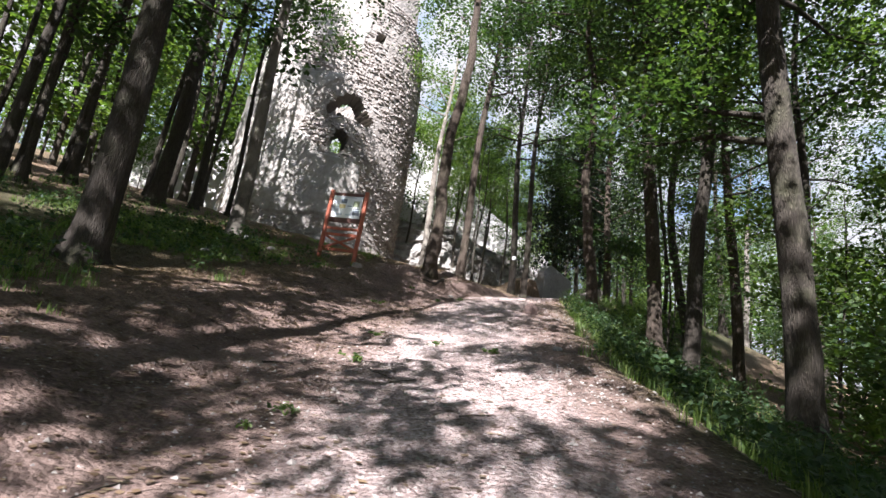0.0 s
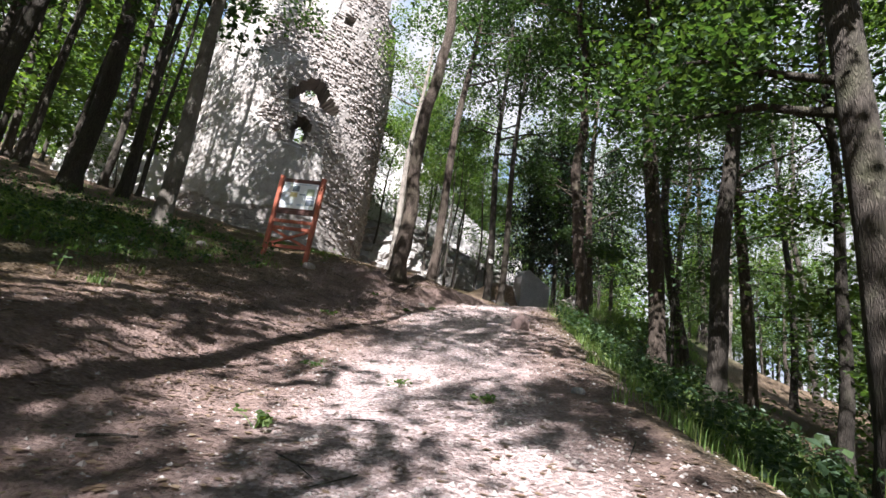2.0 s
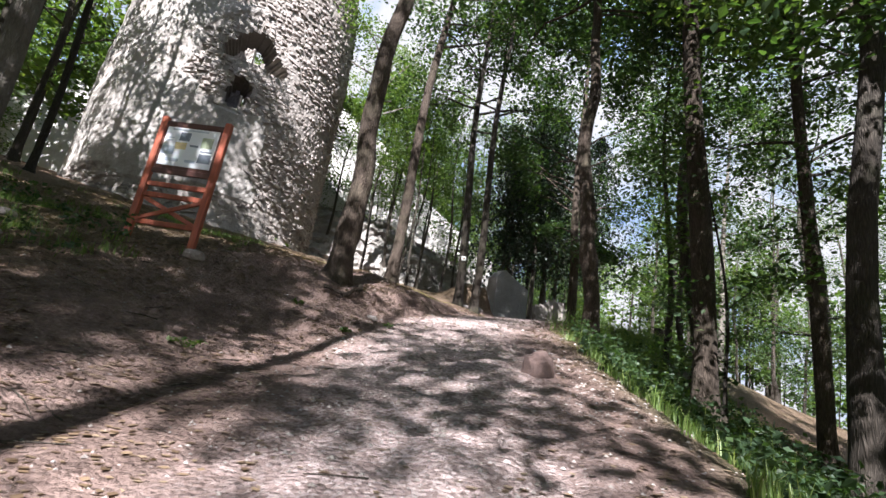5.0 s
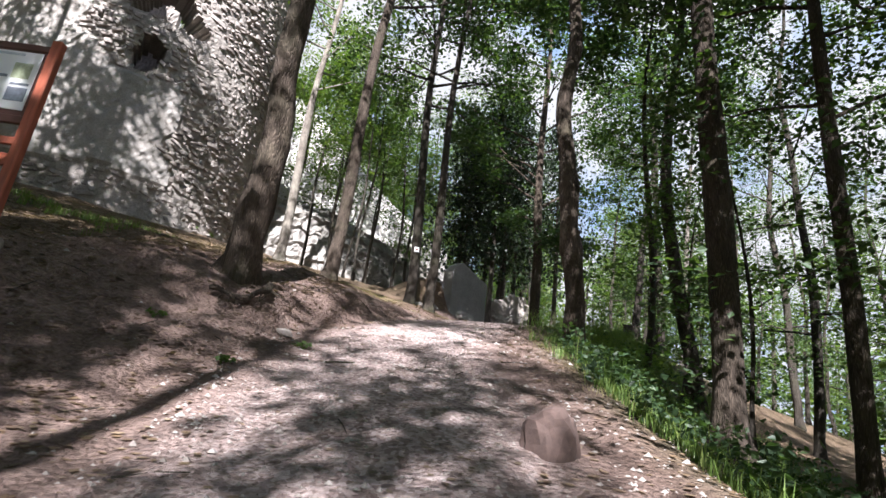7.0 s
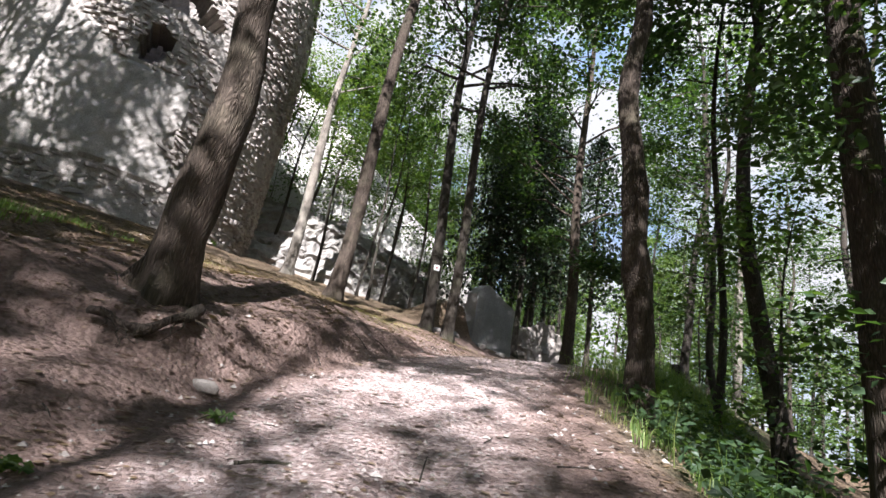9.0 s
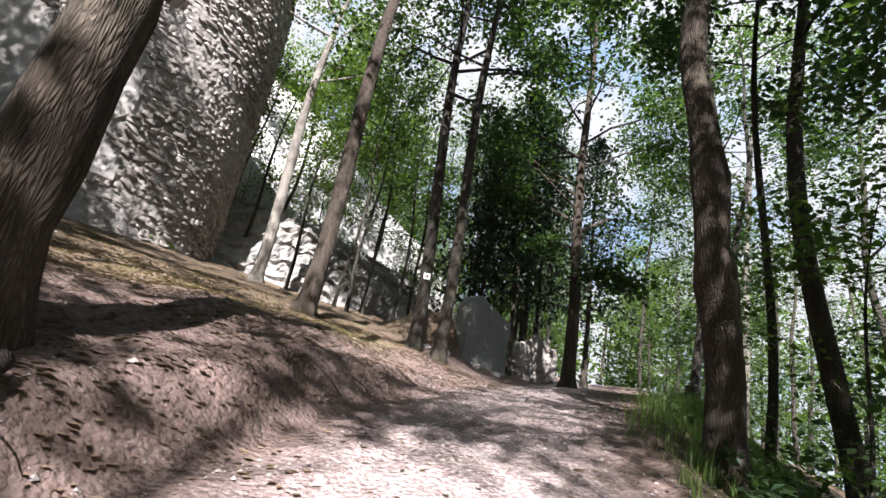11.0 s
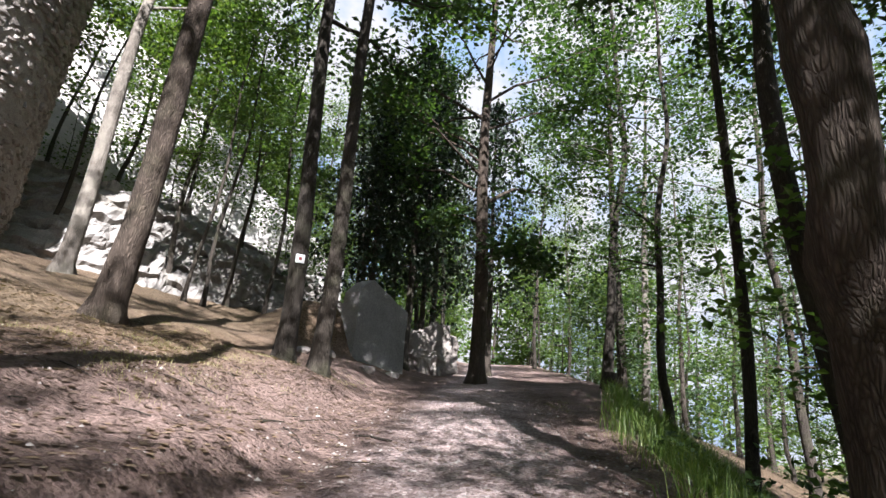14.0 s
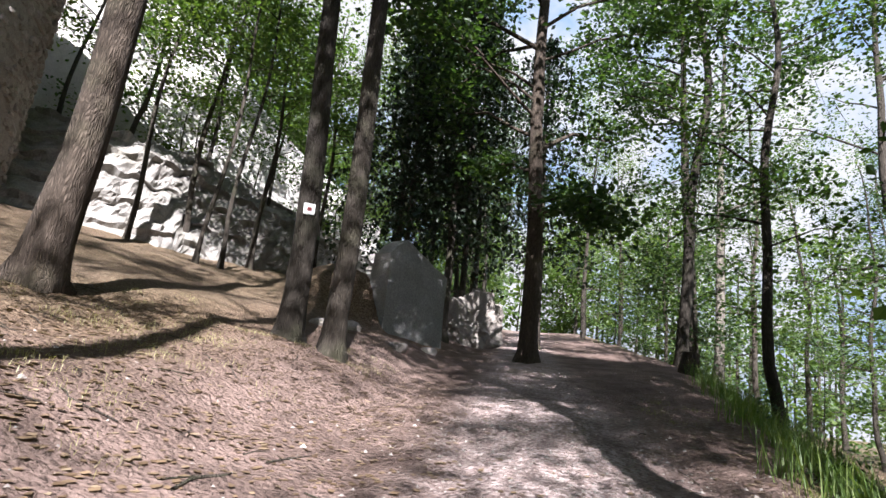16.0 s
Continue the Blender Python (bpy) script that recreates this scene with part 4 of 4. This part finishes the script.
def cover():
    rng = np.random.default_rng(909)
    right = lambda x, y, u: smooth(0.2, 0.9, beyond(x, y)) * (1 - 0.8 * smooth(4, 7.5, beyond(x, y))) * (0.35 + 0.65 * patchy(x, y))
    P = scatter(rng, 5200, 1.5, 13, 0.5, 30, right)
    tagged(mesh_object("grass", *blades(P, rng, 0.24, 0.006), GRASS), "green grass on the slope below the path", "grass", kind="stuff")
    left = lambda x, y, u: smooth(4.2, 6.0, -u) * (1 - 0.7 * smooth(9, 14, -u)) * patchy(x, y, 0.7, 2) ** 1.5 * (1 - 0.8 * smooth(15, 18, y))
    P = scatter(rng, 9000, -17, -3, 5, 22, left)
    tagged(mesh_object("grass", *blades(P, rng, 0.17, 0.006), GRASS), "green grass on the hillside above the path", "grass", kind="stuff")
    dry = lambda x, y, u: np.maximum(np.exp(-((u - 1.8) / 0.3) ** 2) * smooth(10, 14, y) * (1 - smooth(24, 28, y)), smooth(2.6, 3.4, -u) * (1 - smooth(5.5, 7, -u)) * smooth(19, 22, y) * (1 - smooth(27, 31, y))) * np.clip(1.8 * patchy(x, y, 1.4, 1) - 0.5, 0, 1)
    P = scatter(rng, 3200, -6, 9, 8, 32, dry)
    tagged(mesh_object("dry_grass", *blades(P, rng, 0.08, 0.0022, 1.2, 34, 0.10), GRASS_DRY), "short dry yellow grass on the path shoulder", "grass", kind="stuff")
    long = lambda x, y, u: smooth(-0.1, 0.4, beyond(x, y)) * (1 - smooth(2.0, 3.4, beyond(x, y))) * smooth(18.5, 21, y) * (1 - smooth(28, 31, y)) * (0.4 + 0.6 * patchy(x, y, 1.2, 2))
    P = scatter(rng, 2600, 4, 16, 18, 31, long)
    tagged(mesh_object("long_grass", *blades(P, rng, 0.5, 0.005, 0.9, 16, 0.09), GRASS), "long arching green grass on the path shoulder", "grass", kind="stuff")
    # leafy weeds
    weeds = lambda x, y, u: smooth(0.3, 1.0, beyond(x, y)) * (1 - smooth(4, 6.5, beyond(x, y))) * (0.25 + 0.75 * patchy(x, y, 1.1, 4)) * (1 - 0.75 * smooth(17, 21, y))
    C = scatter(rng, 3000, 1.8, 10, 0.5, 26, weeds)
    C2 = scatter(rng, 700, -14, -3, 6, 17, lambda x, y, u: smooth(4.5, 6, -u) * patchy(x, y, 0.7, 2))
    C = np.concatenate([C, C2])
    stems, tops = [], []
    for c in C:
        h = rng.uniform(0.15, 0.55)
        t = c + np.array((rng.normal(0, 0.06), rng.normal(0, 0.06), h))
        stems.append(tube(np.array([c, (c + t) / 2 + rng.normal(0, 0.02, 3), t]), (0.005, 0.004, 0.002), 3, 0, None, False))
        tops += [c + (t - c) * f for f in (0.45, 0.7, 1.0)]
    tagged(mesh_object("weed_stems", *join(stems), GRASS), "thin green stems of woodland weeds", "weeds", kind="stuff")
    tagged(mesh_object("weed_leaves", *leaves(np.array(tops), 8, 0.08, 0.08, rng, 0.4), LEAF), "bright green leaves of woodland weeds", "weeds", kind="stuff")
    # dead leaves
    lit = lambda x, y, u: (0.22 + 0.78 * smooth(0.9, 2.4, np.abs(u))) * (0.5 + 0.5 * patchy(x, y, 1.7, 3))
    P = scatter(rng, 105000, -9, 9, 0.5, 28, lit)
    P[:, 2] += 0.006
    V, F = leaves(P, 1, 0.0, 0.066, rng, 0.0)
    V = V.reshape(-1, 4, 3)
    c = V.mean(1, keepdims=True)
    V = c + (V - c) * np.array((1, 1, 0.14))
    tagged(mesh_object("leaf_litter", V.reshape(-1, 3), F, LITTER), "brown dead leaves lying on the forest floor", "leaves", kind="stuff")
    # gravel
    stone = np.array([(1, 0, 0), (0.2, 0.9, 0), (-0.9, 0.3, 0), (-0.3, -0.95, 0), (0.1, 0.05, 0.7)])
    SF = [(0, 1, 4), (1, 2, 4), (2, 3, 4), (3, 0, 4)]
    grav = lambda x, y, u: (1 - 0.8 * smooth(1.2, 2.2, np.abs(u))) * (0.25 + 0.75 * patchy(x, y, 1.3, 5)) * (1 - 0.6 * smooth(10, 20, y))
    P = scatter(rng, 70000, -4, 7, 0.8, 25, grav)
    n = len(P)
    a = rng.uniform(0, 2 * np.pi, n)
    s = rng.gamma(2.0, 0.0040, n) + 0.005
    R = np.stack([np.stack([np.cos(a), -np.sin(a), 0 * a], 1), np.stack([np.sin(a), np.cos(a), 0 * a], 1), np.stack([0 * a, 0 * a, 1 + 0 * a], 1)], 1)
    V = np.einsum("nij,kj->nki", R, stone) * s[:, None, None] * rng.uniform(0.7, 1.3, (n, 1, 3)) + P[:, None, :]
    F = (np.arange(n)[:, None, None] * 5 + np.array(SF)[None]).reshape(-1, 3)
    tagged(mesh_object("gravel", V.reshape(-1, 3), F, GRAVEL), "small pale gravel stones on the footpath", "gravel", kind="stuff")
    # twigs
    tw = []
    P = scatter(rng, 900, -9, 8, 0.5, 28, lambda x, y, u: 0.12 + 0.6 * smooth(1, 2.5, np.abs(u)))
    for p in P:
        a, L = rng.uniform(0, 6.28), rng.uniform(0.08, 0.4)
        d = np.array((math.cos(a), math.sin(a), 0)) * L
        q = p + d
        q[2] = ground_z(q[0], q[1])
        m = (p + q) / 2 + np.array((rng.normal(0, 0.02), rng.normal(0, 0.02), 0.008))
        tw.append(tube(np.array([p, m, q]) + np.array((0, 0, 0.008)), (0.006, 0.005, 0.003), 4, 0, None, False))
    tagged(mesh_object("twigs", *join(tw), BARK), "thin brown twigs on the forest floor", "twigs", kind="stuff")


GRAVEL = material("gravel_stones", masonry_build("stone"))
cover()


# ---------- single stones, roots and stumps ----------
def boulder(name, x, y, sx, sy, sz, seed, label, mat=None, rz=0.0, sink=0.3, category="stone", sub=3, group=""):
    bm = bmesh.new()
    bmesh.ops.create_icosphere(bm, subdivisions=sub, radius=0.5)
    for v in bm.verts:
        c = v.co.copy()
        v.co = Vector([math.copysign(abs(k * 2) ** (0.7 if sub < 4 else 1.0), k) / 2 for k in c])
        v.co *= 1 + (0.28 if sub < 4 else 0.6) * noise.noise(c * 2.4 + Vector((seed, 0, 0))) + (0.10 if sub < 4 else 0.35) * noise.noise(c * 6 + Vector((0, seed, 0)))
    if sub > 3:
        for v in bm.verts:
            v.co *= 1 + 0.10 * noise.noise(v.co * 13) + 0.12 * abs(noise.noise(v.co * Vector((4, 4, 22))))
    bmesh.ops.transform(bm, matrix=Matrix.Diagonal((sx, sy, sz, 1)), verts=bm.verts)
    me = bpy.data.meshes.new(name)
    bm.to_mesh(me)
    bm.free()
    me.materials.append(mat or STONE)
    ob = new(name, me)
    ob.matrix_world = pose(x, y, ground_z(x, y) + sz * (0.5 - sink), 0, 0, rz)
    return tagged(ob, label, category, group)


boulder("kerb_stone", 2.04, 12.74, 0.34, 0.30, 0.44, 1, "reddish squared stone block on the path edge", RED_STONE, 20, 0.42)
boulder("pale_stone", 1.75, 7.99, 0.14, 0.12, 0.09, 2, "small pale stone on the path edge", WALLSTONE, 10, 0.25, "stone", 2)
boulder("pale_stone", -6.63, 15.92, 0.30, 0.26, 0.24, 3, "pale round stone at the foot of the beech", WALLSTONE, 10, 0.25, "stone", 2)
boulder("pale_stone", -2.94, 15.53, 0.34, 0.26, 0.20, 4, "flat grey stone at the foot of the board", STONE, 40, 0.3, "stone", 2)
for k, (x, y, s) in enumerate(((-5.59, 13.01, 0.22), (-6.21, 13.39, 0.16), (-5.44, 14.96, 0.2), (-4.80, 14.00, 0.13), (-6.08, 12.32, 0.18), (0.04, 16.44, 0.16), (5.70, 30.20, 0.35), (4.86, 31.16, 0.4), (7.00, 32.00, 0.3), (4.06, 30.46, 0.3))):
    boulder("field_stone", x, y, s * 1.4, s, s * 0.7, 10 + k, "grey field stone half sunk in the ground", STONE, 37 * k, 0.35, "stone", 2, "stones beside the path")
boulder("rock_outcrop", 10.68, 38.18, 2.6, 1.6, 2.6, 33, "pale rock behind the dark trees", STONE, 30, 0.3, "rock", 5)


def roots():
    """Bare roots along the undercut edge of the bank, with rootlets hanging below."""
    rng = np.random.default_rng(515)
    main = np.array(((-0.91, 16.3), (-0.72, 16.31), (-0.46, 16.35), (-0.27, 16.56), (-0.29, 16.89)))
    s = np.linspace(0, 1, 26)
    k = np.linspace(0, 1, len(main))
    x, y = np.interp(s, k, main[:, 0]), np.interp(s, k, main[:, 1])
    z = height(x, y) + 0.10 + 0.03 * np.sin(11 * s)
    V, F = tube(np.stack([x, y - 0.03, z], 1), 0.028 + 0.035 * s ** 2 + 0.008 * np.sin(17 * s), 9, 0.12, rng)
    tagged(mesh_object("tree_root", V, F, BARK_OAK, smooth=True), "thick bare root along the undercut bank", "root", "roots on the bank")
    for n in range(11):
        f = rng.uniform(0.05, 0.98)
        x0, y0, z0 = np.interp(f, s, x), np.interp(f, s, y), np.interp(f, s, z)
        L = rng.uniform(0.10, 0.30)
        q = np.linspace(0, 1, 8)
        px_, py_ = x0 + L * q * rng.normal(0, 0.9) + 0.02 * np.sin(8 * q + n), y0 - 0.03 - L * q * rng.uniform(0.3, 0.9)
        pz = np.maximum(z0 - L * q * 0.8, height(px_, py_) + 0.012)
        V, F = tube(np.stack([px_, py_, pz], 1), 0.011 * (1 - 0.7 * q), 6, 0.1, rng)
        tagged(mesh_object("tree_root", V, F, BARK_OAK, smooth=True), "thin rootlet hanging from the worn bank", "root", "roots on the bank")


roots()


def stump(x, y, r, h):
    rng = np.random.default_rng(int(x * 10))
    t = thing("tree_stump", x, y, ground_z(x, y), "low dark tree stump on the path edge", "stump")
    V, F = tube(np.array([(0, 0, -0.1), (0, 0, 0.05), (0.01, 0, 0.2), (0.03, 0, h)]), (r * 1.5, r * 1.3, r * 1.05, r), 14, 0.06, rng)
    mesh_object("stem", V, F, BARK_OAK, t, smooth=True)


stump(13.41, 30.01, 0.22, 0.5)


def blaze():
    """Painted trail mark on the blazed tree, facing down the path."""
    p = new("trail_blaze")
    z = 2.05
    p.matrix_world = pose(3.33 - 0.03 * z, 28.08 - 0.205, ground_z(3.33, 28.08) + z, 0, -2, 0)
    tagged(p, "white painted trail blaze with a dark centre on the tree", "trail mark")
    part("white_square", box_bm(0.18, 0.05, 0.18, None, 0.004), WHITE_PAINT, p)
    part("dark_square", box_bm(0.07, 0.056, 0.06, None, 0.002), RED_PAINT, p)


blaze()


# ---------- the tower's rubble, stone by stone ----------
def tower_stones():
    rng = np.random.default_rng(616)
    shapes = [stone_mesh(rng, 1, 1, 1) for _ in range(8)]
    datas = []
    for k, (V, F) in enumerate(shapes):
        me = bpy.data.meshes.new("stone")
        me.from_pydata(V.tolist(), [], F)
        me.materials.append(STONE)
        datas.append(me)
    spots = []
    z = 5.0 + T_RISE
    while z < 23.5 + T_RISE:
        th = -1.0 + rng.uniform(0, 0.05)
        row = rng.uniform(0.11, 0.22)
        while th < 1.65:
            w = 0.13 + rng.gamma(2.0, 0.085)
            zz = z + rng.normal(0, 0.045) + 0.10 * math.sin(3.1 * th + 0.6 * z)
            tc = th + w / 12.6
            o, p = tower_open(np.array(tc), np.array(zz))
            if bool(tower_bare(np.array(tc), np.array(zz))) and not o and not p and rng.uniform() < 0.88:
                spots.append((tc, zz, w, row * rng.uniform(0.6, 1.35)))
            th += (w + 0.03) / 6.3
        z += row + 0.02
    spots.sort(key=lambda s: abs(s[0] - 0.55) * 6 + abs(s[1] - 9.5 - T_RISE) * 0.7)
    rest = []
    for k, (tc, zz, w, h) in enumerate(spots):
        c = tower_point(np.array(tc), np.array(zz), -0.09 + rng.uniform(-0.06, 0.05))
        a = tc - math.pi / 2 + 0.27
        m = Matrix.Translation(Vector(c) - Vector((TX, TY, T_BASE))) @ Matrix.Rotation(a + math.pi / 2 + rng.normal(0, 0.06), 4, "Z") @ Matrix.Rotation(rng.normal(0, 0.2), 4, "Y") @ Matrix.Diagonal((w, rng.uniform(0.12, 0.22), h, 1))
        i = int(rng.integers(0, 8))
        if k < 300:
            ob = new("stone", datas[i])
            ob.parent = TOWER
            ob.matrix_basis = m
        else:
            V, F = shapes[i]
            M = np.array(m)
            rest.append((V @ M[:3, :3].T + M[:3, 3], F))
    V, F = join(rest)
    ob = mesh_object("rubble_facing", V, F, STONE, TOWER)
    tagged(ob, "small rubble stones of the tower's bare facing", kind="stuff")


tower_stones()


# ---------- small plants on the path ----------
def path_plants():
    rng = np.random.default_rng(717)
    for k, (x, y, s) in enumerate(((-1.18, 4.37, 0.16), (-1.33, 3.97, 0.10), (-0.10, 7.90, 0.14), (0.70, 7.40, 0.16), (-1.07, 6.53, 0.2), (0.35, 15.75, 0.16), (-0.33, 14.77, 0.15), (-1.16, 15.34, 0.14), (-1.69, 12.51, 0.18), (-1.11, 8.59, 0.15), (-5.76, 32.44, 0.5), (-6.56, 31.84, 0.45), (-4.95, 33.05, 0.35))):
        t = thing("path_weed", x, y, ground_z(x, y), "small bright green leafy weed growing in the path", "weed", "weeds on the path")
        s = s * 0.75
        cs = rng.normal(0, s * 0.5, (7, 3)) * np.array((1, 1, 0.25)) + np.array((0, 0, s * 0.45))
        stems = [tube(np.array([(0, 0, -0.01), c * 0.5 + np.array((0, 0, s * 0.15)), c]), (0.004, 0.003, 0.002), 3, 0, None, False) for c in cs]
        mesh_object("stem", *join(stems), GRASS, t)
        mesh_object("leaves", *leaves(cs, 6, s * 0.2, s * 0.45, rng, 0.4), LEAF_LIGHT, t)
    for k, (x, y, a, L) in enumerate(((2.65, 22.95, 0.9, 0.5), (3.66, 22.76, 2.3, 0.4), (0.76, 15.16, 0.2, 0.35), (-1.86, 6.14, 0.1, 0.4), (5.60, 12.80, 0.4, 0.7))):
        s = np.linspace(-0.5, 0.5, 7)
        px_, py_ = x + L * s * math.cos(a) + 0.02 * np.sin(9 * s), y + L * s * math.sin(a) + 0.02 * np.cos(7 * s)
        V, F = tube(np.stack([px_, py_, height(px_, py_) + 0.012], 1), 0.012 * (1 - 0.4 * (s + 0.5)), 6, 0.1, rng)
        tagged(mesh_object("stick", V, F, BARK, smooth=True), "short broken stick lying on the path", "stick", "sticks on the path")


path_plants()
